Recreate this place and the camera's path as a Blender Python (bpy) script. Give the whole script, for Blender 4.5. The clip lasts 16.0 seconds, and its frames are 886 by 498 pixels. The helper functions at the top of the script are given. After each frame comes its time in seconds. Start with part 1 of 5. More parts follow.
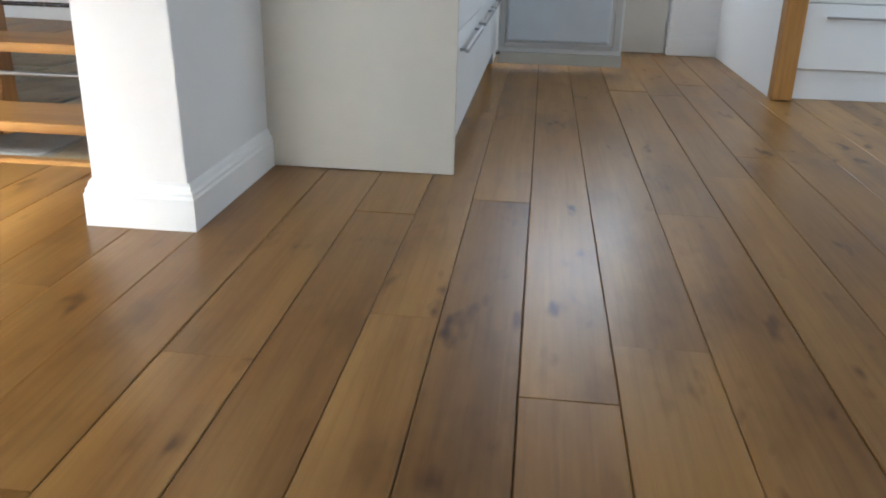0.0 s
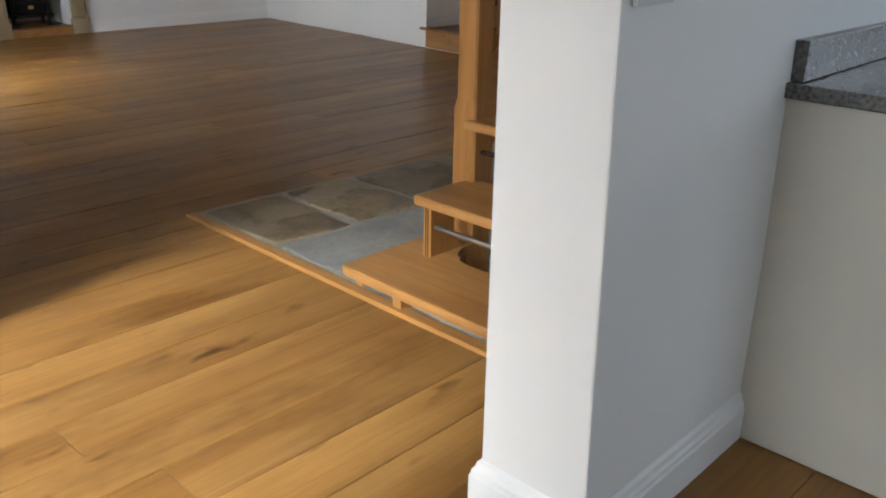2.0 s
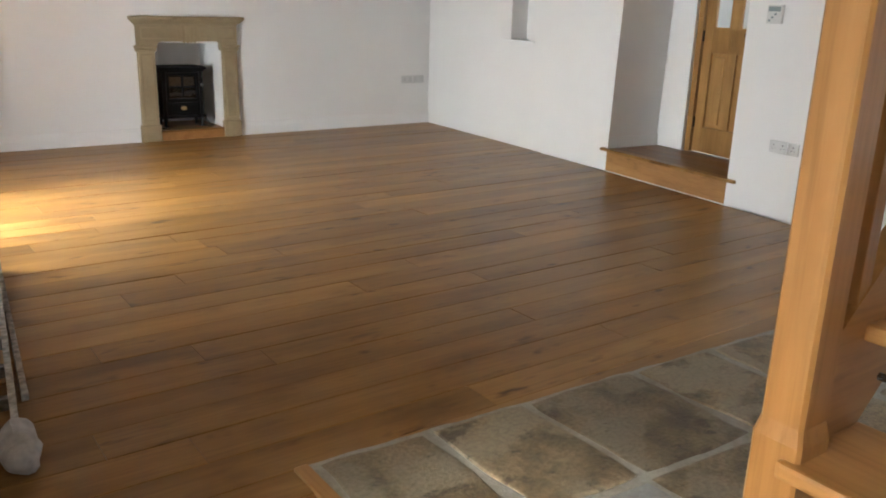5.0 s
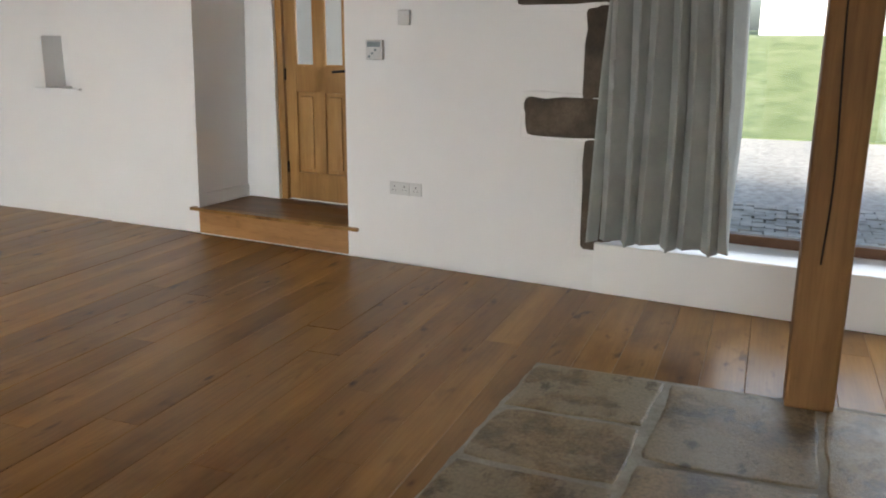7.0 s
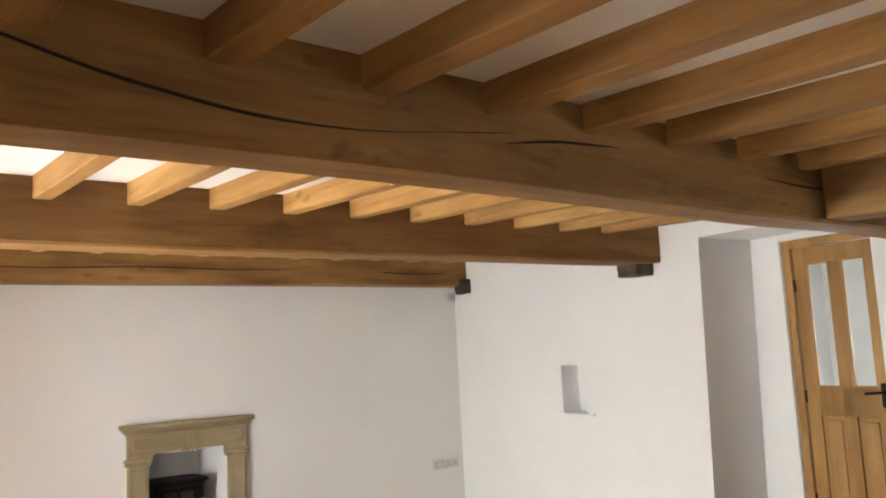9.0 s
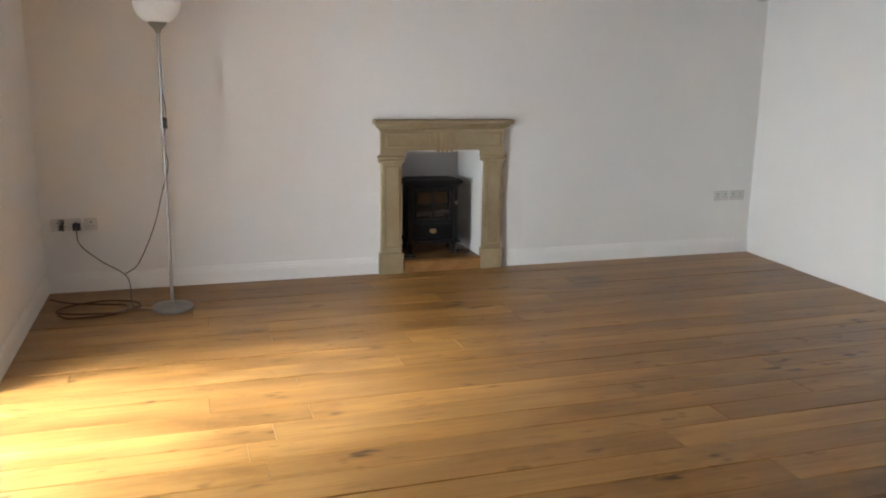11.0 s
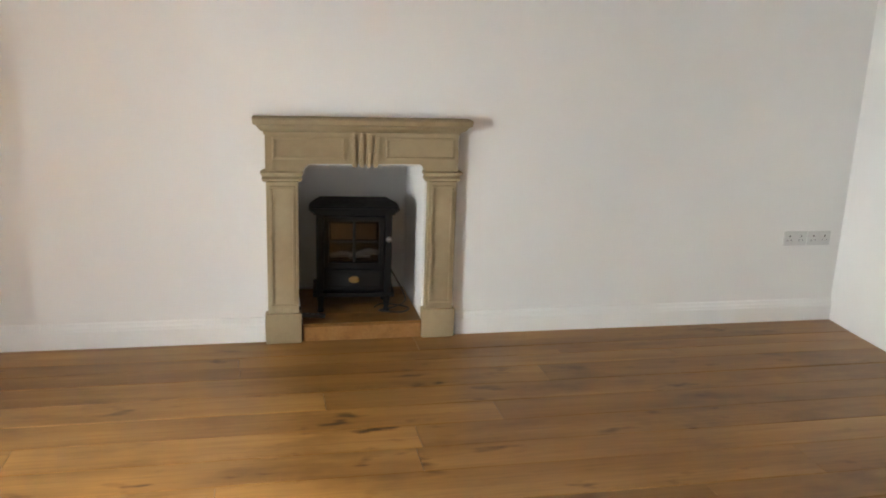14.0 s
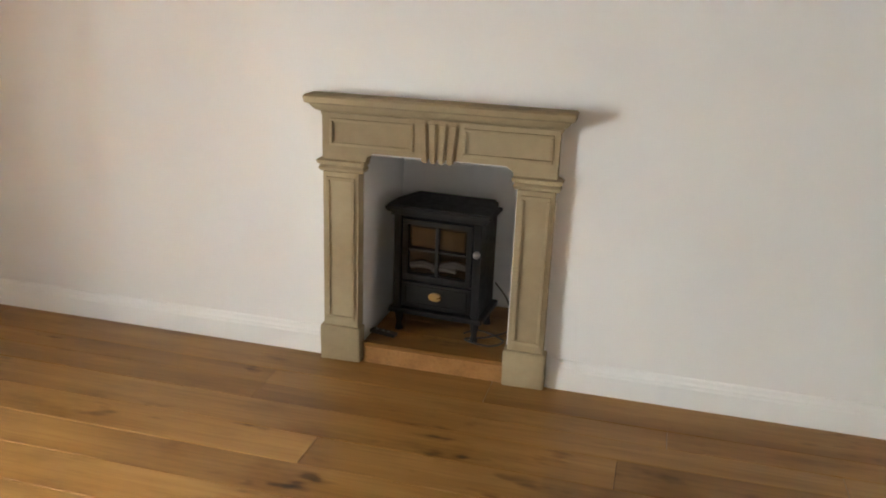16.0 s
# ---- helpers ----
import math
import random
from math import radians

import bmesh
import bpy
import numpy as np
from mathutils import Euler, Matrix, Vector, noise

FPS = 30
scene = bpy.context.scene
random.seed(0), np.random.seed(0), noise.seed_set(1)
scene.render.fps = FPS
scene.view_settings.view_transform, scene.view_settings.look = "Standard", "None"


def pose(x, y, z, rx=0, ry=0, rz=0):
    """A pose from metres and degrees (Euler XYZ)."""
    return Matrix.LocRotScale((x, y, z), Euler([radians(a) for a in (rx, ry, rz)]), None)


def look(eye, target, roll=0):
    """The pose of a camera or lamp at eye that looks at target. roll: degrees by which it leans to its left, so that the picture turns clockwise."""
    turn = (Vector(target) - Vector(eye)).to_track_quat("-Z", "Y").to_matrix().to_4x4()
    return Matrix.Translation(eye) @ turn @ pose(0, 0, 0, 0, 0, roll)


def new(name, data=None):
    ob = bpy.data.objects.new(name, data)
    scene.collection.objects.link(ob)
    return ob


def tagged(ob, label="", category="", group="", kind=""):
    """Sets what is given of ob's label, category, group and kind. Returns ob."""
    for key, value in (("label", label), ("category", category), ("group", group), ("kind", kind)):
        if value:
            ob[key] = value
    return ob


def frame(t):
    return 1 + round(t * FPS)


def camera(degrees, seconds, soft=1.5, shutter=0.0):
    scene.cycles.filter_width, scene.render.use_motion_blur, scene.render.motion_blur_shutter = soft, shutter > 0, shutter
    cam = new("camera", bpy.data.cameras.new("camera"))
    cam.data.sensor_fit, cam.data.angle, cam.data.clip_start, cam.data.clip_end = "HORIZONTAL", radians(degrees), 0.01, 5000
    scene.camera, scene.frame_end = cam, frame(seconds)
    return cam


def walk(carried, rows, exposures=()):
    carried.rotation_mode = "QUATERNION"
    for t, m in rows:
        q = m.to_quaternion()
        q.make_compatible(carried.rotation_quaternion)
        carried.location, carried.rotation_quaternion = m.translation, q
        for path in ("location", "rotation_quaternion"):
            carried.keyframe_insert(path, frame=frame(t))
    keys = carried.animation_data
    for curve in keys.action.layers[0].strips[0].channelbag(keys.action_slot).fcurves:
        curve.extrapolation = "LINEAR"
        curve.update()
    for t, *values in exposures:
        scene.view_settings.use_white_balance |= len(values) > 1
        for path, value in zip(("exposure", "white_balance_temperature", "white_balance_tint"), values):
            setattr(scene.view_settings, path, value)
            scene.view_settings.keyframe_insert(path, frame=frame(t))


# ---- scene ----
# ---------- camera and walk ----------
cam = camera(56.28, 16.0, soft=1.9)
PATH = [
    (0, (-1.256, -1.132, 0.814), (0.598, -0.933, 0.092), 1.58),
    (0.5, (-0.891, -1.119, 0.916), (0.889, -0.549, 0.202), 0.15),
    (1, (-0.686, -0.991, 0.993), (1.008, -0.188, 0.295), 0.38),
    (1.5, (-0.529, -0.926, 1.131), (1.047, 0.060, 0.393), 0.91),
    (2, (-0.342, -0.915, 1.271), (1.003, 0.364, 0.526), 1.00),
    (2.5, (-0.183, -0.820, 1.340), (0.920, 0.670, 0.589), 1.85),
    (3, (-0.025, -0.736, 1.452), (0.894, 0.886, 0.728), 3.43),
    (3.2, (0.061, -0.700, 1.488), (0.912, 0.976, 0.807), 3.46),
    (5.3, (0.486, 0.380, 1.405), (1.757, 1.823, 0.857), 0.84),
    (5.5, (0.539, 0.465, 1.394), (1.936, 1.784, 0.839), 0.70),
    (6, (0.612, 0.757, 1.397), (2.282, 1.697, 0.822), 0.11),
    (6.5, (0.684, 1.023, 1.390), (2.448, 1.754, 0.798), 0.55),
    (7, (0.762, 1.293, 1.461), (2.568, 2.001, 0.972), 0.38),
    (7.5, (0.741, 1.424, 1.521), (2.583, 2.194, 1.406), -2.28),
    (8, (0.705, 1.495, 1.570), (2.475, 2.399, 1.794), -4.89),
    (8.5, (0.691, 1.544, 1.592), (2.279, 2.717, 1.910), -3.91),
    (9, (0.739, 1.606, 1.654), (1.947, 3.181, 1.899), -3.02),
    (9.5, (0.855, 1.687, 1.682), (1.653, 3.516, 1.813), -1.45),
    (10, (1.012, 1.778, 1.563), (1.642, 3.673, 1.449), -0.46),
    (10.2, (1.085, 1.847, 1.529), (1.683, 3.745, 1.326), -0.26),
    (12.3, (1.717, 3.346, 1.627), (2.314, 5.184, 1.110), 1.37),
    (12.5, (1.819, 3.459, 1.623), (2.402, 5.300, 1.103), 1.42),
    (13, (2.145, 3.715, 1.634), (2.688, 5.567, 1.112), 1.74),
    (13.5, (2.439, 3.995, 1.630), (2.924, 5.861, 1.101), 1.97),
    (14, (2.767, 4.259, 1.620), (3.183, 6.150, 1.120), 2.10),
    (14.5, (3.108, 4.441, 1.623), (3.388, 6.354, 1.111), 3.10),
    (15, (3.451, 4.697, 1.630), (3.522, 6.615, 1.066), 3.66),
    (15.5, (3.753, 4.971, 1.659), (3.596, 6.875, 1.068), 2.79),
    (16, (4.125, 5.271, 1.669), (3.656, 7.113, 1.047), 2.18),
]
EXPOSURES = [(0, 1.15, 5700, 8), (0.5, 0.95, 5650, 8), (1.5, 0.75, 5700, 8), (3.2, 0.46, 5750, 9), (5.3, 1.45, 6000, 8), (5.9, 1.22, 6000, 8), (6.5, 1.15, 6000, 8), (7.5, 1.2, 6350, 10), (8.2, 1.33, 6700, 10),
             (9, 1.65, 6350, 9), (10.2, 1.25, 6000, 8), (12.3, 1.32, 5600, 6), (13.2, 1.47, 5900, 6), (14.5, 1.7, 6150, 6), (16, 1.68, 6250, 6)]
walk(cam, [(t, look(eye, target, roll)) for t, eye, target, roll in PATH], EXPOSURES)

# ---------- light ----------
world = bpy.data.worlds.new("overcast_sky")
scene.world = world
world.use_nodes = True
wn = world.node_tree.nodes
sky = wn.new("ShaderNodeTexSky")
sky.sky_type = "NISHITA"
sky.sun_disc = False
sky.sun_elevation, sky.sun_rotation = radians(30), radians(258)
sky.dust_density = 4.0
wn["Background"].inputs["Strength"].default_value = 0.15
world.node_tree.links.new(sky.outputs[0], wn["Background"].inputs["Color"])
sun_data = bpy.data.lights.new("sun", "SUN")
sun_data.energy, sun_data.angle, sun_data.color = 3.9, radians(13), (1.0, 0.94, 0.85)
sun = new("sun", sun_data)
sun.matrix_world = look((-15.0, 1.0, 8.9), (0, 4.3, 0))


def sky_window(name, place, target, wide, high, watts, colour=(0.94, 0.97, 1.0)):
    """Area lamp in a window opening, in place of the sky's light."""
    d = bpy.data.lights.new(name, "AREA")
    d.shape, d.size, d.size_y, d.energy, d.color = "RECTANGLE", wide, high, watts, colour
    ob = new(name, d)
    ob.matrix_world = look(place, target)
    return ob


sky_window("window_fill", (5.55, 0.85, 1.25), (0, 1.05, 0.9), 2.3, 1.7, 14)
sky_window("window_fill", (-0.27, 5.85, 0.9), (4, 5.9, 0.6), 1.3, 1.55, 48, (1.0, 0.985, 0.955))
sky_window("window_fill", (-1.6, 0.75, 1.1), (0.6, 0.4, 0.3), 1.7, 2.0, 12, (0.8, 0.91, 1.0))
# fill for the kitchen side, from an added window that is never in view
sky_window("window_fill", (1.9, -4.4, 1.45), (2.2, 0, 0.6), 2.5, 1.5, 17, (0.82, 0.92, 1.0))
sky_window("window_fill", (5.12, -1.5, 1.54), (0, -1.4, 0.7), 0.9, 1.0, 16)
# added lamp in the made-up hall, brightens the door's glass
sky_window("window_fill", (8.3, 4.6, 1.5), (6.6, 4.6, 1.3), 1.2, 1.2, 25)

# ---------- materials ----------


class Mat:
    """A node material that is filled step by step."""

    def __init__(self, name, rough=0.6, metal=0.0):
        self.m = bpy.data.materials.new(name)
        self.m.use_nodes = True
        self.t = self.m.node_tree
        self.b = self.t.nodes["Principled BSDF"]
        self.b.inputs["Roughness"].default_value = rough
        self.b.inputs["Metallic"].default_value = metal

    def add(self, kind, links=(), **values):
        n = self.t.nodes.new("ShaderNode" + kind)
        for key, value in values.items():
            if key == "op":
                n.operation = value
            elif key == "blend":
                n.data_type, n.blend_type = "RGBA", value
            else:
                n.inputs[int(key[1:])].default_value = value
        for src, slot in links:
            self.t.links.new(src, n.inputs[slot])
        return n

    def ramp(self, src, stops):
        n = self.t.nodes.new("ShaderNodeValToRGB")
        el = n.color_ramp.elements
        while len(el) < len(stops):
            el.new(0.5)
        for e, (p, c) in zip(el, stops):
            e.position, e.color = p, (*c, 1)
        self.t.links.new(src, n.inputs[0])
        return n.outputs[0]

    def noise(self, vec, scale, detail=4, rough=0.55):
        n = self.add("TexNoise", [(vec, 0)])
        n.inputs["Scale"].default_value, n.inputs["Detail"].default_value = scale, detail
        n.inputs["Roughness"].default_value = rough
        return n.outputs[0]

    def mix(self, a, b, fac, how="MIX"):
        n = self.t.nodes.new("ShaderNodeMix")
        n.data_type, n.blend_type = "RGBA", how
        for slot, v in ((0, fac), (6, a), (7, b)):
            if isinstance(v, (int, float)):
                n.inputs[slot].default_value = v
            elif isinstance(v, tuple):
                n.inputs[slot].default_value = (*v, 1)
            else:
                self.t.links.new(v, n.inputs[slot])
        return n.outputs[2]

    def place(self, stretch=(1, 1, 1), shift=True):
        """World position, stretched, moved by each object's own random number."""
        g = self.t.nodes.new("ShaderNodeNewGeometry")
        v = self.add("VectorMath", [(g.outputs["Position"], 0)], op="MULTIPLY", i1=stretch)
        if not shift:
            return v.outputs[0]
        o = self.t.nodes.new("ShaderNodeObjectInfo")
        r = self.add("Math", [(o.outputs["Random"], 0)], op="MULTIPLY", i1=37.0)
        return self.add("VectorMath", [(v.outputs[0], 0), (r.outputs[0], 1)], op="ADD").outputs[0]

    def out(self, colour=None, rough=None, bump=None, depth=0.1, dist=0.01):
        if colour is not None:
            self.t.links.new(colour, self.b.inputs["Base Color"])
        if rough is not None:
            self.t.links.new(rough, self.b.inputs["Roughness"])
        if bump is not None:
            n = self.add("Bump", [(bump, "Height")])
            n.inputs["Strength"].default_value, n.inputs["Distance"].default_value = depth, dist
            self.t.links.new(n.outputs[0], self.b.inputs["Normal"])
        return self.m


def wood(name, dark, mid, light, axis=0, rough=0.4, knots=0.5, spread=0.25, grain=1.0, gloss=0.5, pore=0.45):
    """Oak: long grain along the axis, cathedral figure, knots, and a tint of its own for each piece."""
    k = Mat(name, rough)
    s = [9 * grain] * 3
    s[axis] = 1.1 * grain
    v = k.place(tuple(s))
    fine = [70 * grain] * 3
    fine[axis] = 2.2
    a = k.noise(v, 1.0, 5, 0.6)
    f = k.noise(k.place(tuple(fine)), 1.0, 3, 0.6)
    col = k.ramp(a, [(0.28, dark), (0.5, mid), (0.72, light)])
    pores = k.ramp(f, [(0.3, (0.62, 0.58, 0.52)), (0.52, (1, 1, 1))])
    col = k.mix(col, pores, pore, "MULTIPLY")
    big = k.noise(k.place((1.3, 1.3, 1.3)), 1.0, 3)
    col = k.mix(col, k.ramp(big, [(0.3, (0.74, 0.7, 0.66)), (0.65, (1.06, 1.04, 1.0))]), 0.8, "MULTIPLY")
    if knots:
        kv = [13.0] * 3
        kv[axis] = 6.0
        spot = k.ramp(k.noise(k.place(tuple(kv)), 1.0, 2, 0.6), [(0.63, (0, 0, 0)), (0.73, (1, 1, 1))])
        mask = k.ramp(k.noise(k.place((1.1, 2.5, 2.5)), 1.0, 1), [(0.4, (0.15, 0.15, 0.15)), (0.6, (1, 1, 1))])
        m = k.mix(spot, mask, 1.0, "MULTIPLY")
        dk = tuple(c * 0.45 for c in dark)
        col = k.mix(col, dk, k.add("Math", [(m, 0)], op="MULTIPLY", i1=knots).outputs[0])
    o = k.t.nodes.new("ShaderNodeObjectInfo")
    tint = k.ramp(o.outputs["Random"], [(0.0, (1 - spread, 1 - spread * 1.15, 1 - spread * 1.3)), (0.5, (1, 1, 1)), (1.0, (1 + spread * 0.45, 1 + spread * 0.42, 1 + spread * 0.3))])
    col = k.mix(col, tint, 1.0, "MULTIPLY")
    r = k.ramp(big, [(0.3, (rough * 0.95,) * 3), (0.7, (min(1, rough * 1.25),) * 3)])
    k.b.inputs["Specular IOR Level"].default_value = gloss
    return k.out(col, r, f, 0.12, 0.002)


def plaster(name, colour, rough=0.75, bump=0.12):
    k = Mat(name, rough)
    a = k.noise(k.place((1, 1, 1), False), 1.1, 4)
    b = k.noise(k.place((1, 1, 1), False), 28, 4)
    lo = tuple(c * 0.955 for c in colour)
    col = k.ramp(a, [(0.3, lo), (0.7, colour)])
    return k.out(col, None, k.mix(a, b, 0.35), bump, 0.02)


def plain(name, colour, rough=0.5, metal=0.0, vary=0.12, scale=30):
    k = Mat(name, rough, metal)
    n = k.noise(k.place((1, 1, 1)), scale, 3)
    col = k.ramp(n, [(0.3, tuple(c * (1 - vary) for c in colour)), (0.7, tuple(min(1, c * (1 + vary * 0.5)) for c in colour))])
    r = k.ramp(n, [(0.3, (rough * 0.85,) * 3), (0.7, (min(1, rough * 1.15),) * 3)])
    return k.out(col, r)


def stone(name, dark, mid, light, scale=6.0, rough=0.75, bump=0.5, spread=0.2, fine=0.7, patch=None):
    k = Mat(name, rough)
    v = k.place((1, 1, 1))
    a = k.noise(v, scale * 0.5, 5, 0.6)
    b = k.noise(v, scale * 7, 4, 0.7)
    col = k.ramp(a, [(0.36, dark), (0.5, mid), (0.66, light)])
    col = k.mix(col, k.ramp(b, [(0.3, (0.7, 0.68, 0.66)), (0.6, (1.05, 1.05, 1.05))]), fine, "MULTIPLY")
    if patch:
        c = k.noise(k.place((1, 1, 1)), 3.2, 4, 0.55)
        col = k.mix(col, patch[0], k.ramp(c, [(0.47, (0, 0, 0)), (0.53, (0.8, 0.8, 0.8))]))
        d = k.noise(k.place((1.0, 1.6, 1.0)), 5.5, 5, 0.65)
        col = k.mix(col, patch[1], k.ramp(d, [(0.58, (0, 0, 0)), (0.66, (0.85, 0.85, 0.85))]))
        col = k.mix(col, k.ramp(b, [(0.3, (0.62, 0.6, 0.57)), (0.6, (1.08, 1.07, 1.05))]), 0.8, "MULTIPLY")
    o = k.t.nodes.new("ShaderNodeObjectInfo")
    col = k.mix(col, k.ramp(o.outputs["Random"], [(0, (1 - spread,) * 3), (1, (1 + spread * 0.5, 1 + spread * 0.45, 1 + spread * 0.35))]), 1.0, "MULTIPLY")
    r = k.ramp(a, [(0.3, (rough * 0.75,) * 3), (0.7, (min(1, rough * 1.1),) * 3)])
    return k.out(col, r, k.mix(a, b, 0.4), bump, 0.012)


def floor_wood():
    """Oiled oak boards: grain along x, smoky patches, dark knots with pale halos, satin gloss."""
    k = Mat("oiled_oak_floor", 0.3)
    grain = k.noise(k.place((0.55, 5.5, 5.5)), 1.0, 5, 0.62)
    fine = k.noise(k.place((2.2, 75, 75)), 1.0, 3, 0.6)
    smoke = k.noise(k.place((1.5, 3.4, 3.4)), 1.0, 4, 0.6)
    col = k.ramp(grain, [(0.28, (0.185, 0.093, 0.025)), (0.48, (0.26, 0.138, 0.04)), (0.7, (0.345, 0.2, 0.066))])
    col = k.mix(col, k.ramp(smoke, [(0.32, (0.6, 0.54, 0.47)), (0.46, (0.94, 0.92, 0.9)), (0.7, (1.14, 1.12, 1.08))]), 0.9, "MULTIPLY")
    col = k.mix(col, k.ramp(fine, [(0.3, (0.7, 0.66, 0.6)), (0.55, (1.03, 1.03, 1.03))]), 0.45, "MULTIPLY")
    # sparse knots: a dark heart within a browner, drawn-out ring
    spot = k.noise(k.place((5.0, 13.0, 13.0)), 1.0, 2, 0.55)
    where = k.ramp(k.noise(k.place((1.2, 2.6, 2.6)), 1.0, 1), [(0.42, (0.0,) * 3), (0.6, (1.0,) * 3)])
    ring = k.ramp(spot, [(0.6, (1.0, 1.0, 1.0)), (0.7, (0.55, 0.47, 0.4))])
    heart = k.ramp(spot, [(0.67, (1.0, 1.0, 1.0)), (0.75, (0.26, 0.21, 0.18))])
    col = k.mix(col, k.mix(ring, heart, 1.0, "MULTIPLY"), where, "MULTIPLY")
    o = k.t.nodes.new("ShaderNodeObjectInfo")
    tint = k.ramp(o.outputs["Random"], [(0.0, (0.8, 0.76, 0.71)), (0.35, (0.95, 0.93, 0.91)), (0.7, (1.04, 1.03, 1.0)), (1.0, (1.2, 1.18, 1.12))])
    col = k.mix(col, tint, 1.0, "MULTIPLY")
    rough = k.ramp(smoke, [(0.3, (0.29,) * 3), (0.7, (0.35,) * 3)])
    k.b.inputs["Specular IOR Level"].default_value = 0.26
    wave = k.noise(k.place((1.2, 7.0, 7.0)), 1.0, 2, 0.5)
    return k.out(col, rough, k.mix(wave, fine, 0.12), 0.05, 0.004)


M_FLOOR = floor_wood()
M_STAIR_X = wood("oak_stair_lengthwise", (0.33, 0.16, 0.042), (0.42, 0.215, 0.062), (0.5, 0.275, 0.09), 0, 0.36, 0.25, 0.12)
M_STAIR_Y = wood("oak_stair_across", (0.35, 0.175, 0.048), (0.44, 0.23, 0.07), (0.52, 0.29, 0.1), 1, 0.36, 0.25, 0.12)
M_STAIR_Z = wood("oak_stair_upright", (0.35, 0.165, 0.04), (0.43, 0.215, 0.06), (0.51, 0.275, 0.09), 2, 0.36, 0.2, 0.12)
M_BEAM_X = wood("green_oak_beam", (0.2, 0.1, 0.03), (0.32, 0.175, 0.058), (0.43, 0.25, 0.09), 0, 0.62, 0.5, 0.16, 0.8, 0.3)
M_BEAM_Y = wood("oak_trimmer", (0.2, 0.1, 0.03), (0.32, 0.175, 0.058), (0.43, 0.25, 0.09), 1, 0.62, 0.5, 0.16, 0.8, 0.3)
M_JOIST = wood("sawn_oak_joist", (0.29, 0.148, 0.044), (0.43, 0.238, 0.079), (0.53, 0.315, 0.115), 1, 0.6, 0.7, 0.2, 0.8, 0.3)
M_POST = wood("weathered_oak_post", (0.16, 0.08, 0.027), (0.25, 0.135, 0.048), (0.33, 0.185, 0.072), 2, 0.6, 0.5, 0.1, 0.8, 0.3)
M_DOOR = wood("oak_door", (0.28, 0.145, 0.036), (0.37, 0.2, 0.055), (0.45, 0.26, 0.08), 2, 0.4, 0.15, 0.1)
M_WALL = plaster("white_wall_paint", (0.80, 0.793, 0.78))
M_CEIL = plaster("white_ceiling_paint", (0.84, 0.83, 0.81))
M_SKIRT = plaster("white_gloss_paint", (0.82, 0.82, 0.81), 0.35, 0.03)
M_FLAG = stone("sandstone_flag", (0.09, 0.067, 0.038), (0.21, 0.158, 0.088), (0.33, 0.26, 0.16), 9, 0.5, 0.7, 0.4, 0.7, ((0.28, 0.24, 0.165), (0.06, 0.041, 0.023)))
M_MORTAR = stone("lime_mortar", (0.25, 0.235, 0.19), (0.33, 0.315, 0.265), (0.4, 0.385, 0.335), 9, 0.9, 0.6, 0.05)
M_SLATE = stone("grey_flag", (0.19, 0.195, 0.19), (0.27, 0.275, 0.265), (0.35, 0.35, 0.33), 5, 0.5, 0.5, 0.15)
M_QUOIN = stone("gritstone_quoin", (0.045, 0.034, 0.023), (0.085, 0.066, 0.046), (0.14, 0.11, 0.08), 9, 0.85, 1.0, 0.25)
M_SURROUND = stone("carved_sandstone", (0.27, 0.205, 0.115), (0.325, 0.255, 0.15), (0.37, 0.3, 0.185), 3, 0.85, 0.1, 0.05, 0.25)
M_IRON = plain("matt_black_iron", (0.006, 0.006, 0.0065), 0.5, 0.0, 0.3)
M_IRON.node_tree.nodes["Principled BSDF"].inputs["Specular IOR Level"].default_value = 0.22
M_STEEL = plain("brushed_steel", (0.4, 0.4, 0.41), 0.38, 1.0, 0.08, 15)
M_DARKROD = plain("dark_steel_rod", (0.2, 0.2, 0.21), 0.25, 1.0, 0.1, 60)
M_GREYPAINT = plain("silver_paint", (0.3, 0.3, 0.3), 0.4, 0.8, 0.1)
M_PLASTIC = plain("white_plastic", (0.6, 0.6, 0.585), 0.4, 0.0, 0.04)
M_BLACK = plain("black_plastic", (0.015, 0.015, 0.015), 0.4)
M_GREYPLASTIC = plain("grey_display", (0.2, 0.24, 0.25), 0.3)
M_CREAM = plain("cream_cabinet", (0.6, 0.575, 0.51), 0.38, 0.0, 0.04, 3)
M_WHITEUNIT = plain("white_gloss_unit", (0.76, 0.77, 0.76), 0.38, 0.0, 0.03, 3)
M_FRIDGE = plain("blue_white_liner", (0.66, 0.72, 0.78), 0.4, 0.0, 0.05, 5)
M_GRANITE = stone("grey_granite", (0.06, 0.06, 0.056), (0.1, 0.098, 0.09), (0.17, 0.165, 0.155), 190, 0.32, 0.03, 0.0)
M_ALU = plain("paint_spattered_aluminium", (0.36, 0.34, 0.31), 0.6, 0.3, 0.7, 26)
M_SOCK = plain("grey_rag", (0.45, 0.42, 0.38), 0.95, 0.0, 0.3, 25)
M_BRASS = plain("brass", (0.6, 0.45, 0.2), 0.3, 1.0)
M_CORD = plain("grey_cord", (0.1, 0.085, 0.075), 0.5)
M_BROWNCORD = plain("brown_cord", (0.09, 0.04, 0.02), 0.5)
M_SHADE = plain("frosted_shade", (0.85, 0.84, 0.81), 0.35, 0.0, 0.03)
M_LOG = plain("log_grey", (0.035, 0.028, 0.022), 0.8, 0.0, 0.4)
M_TANBRICK = plain("tan_firebrick", (0.24, 0.17, 0.11), 0.8, 0.0, 0.2)
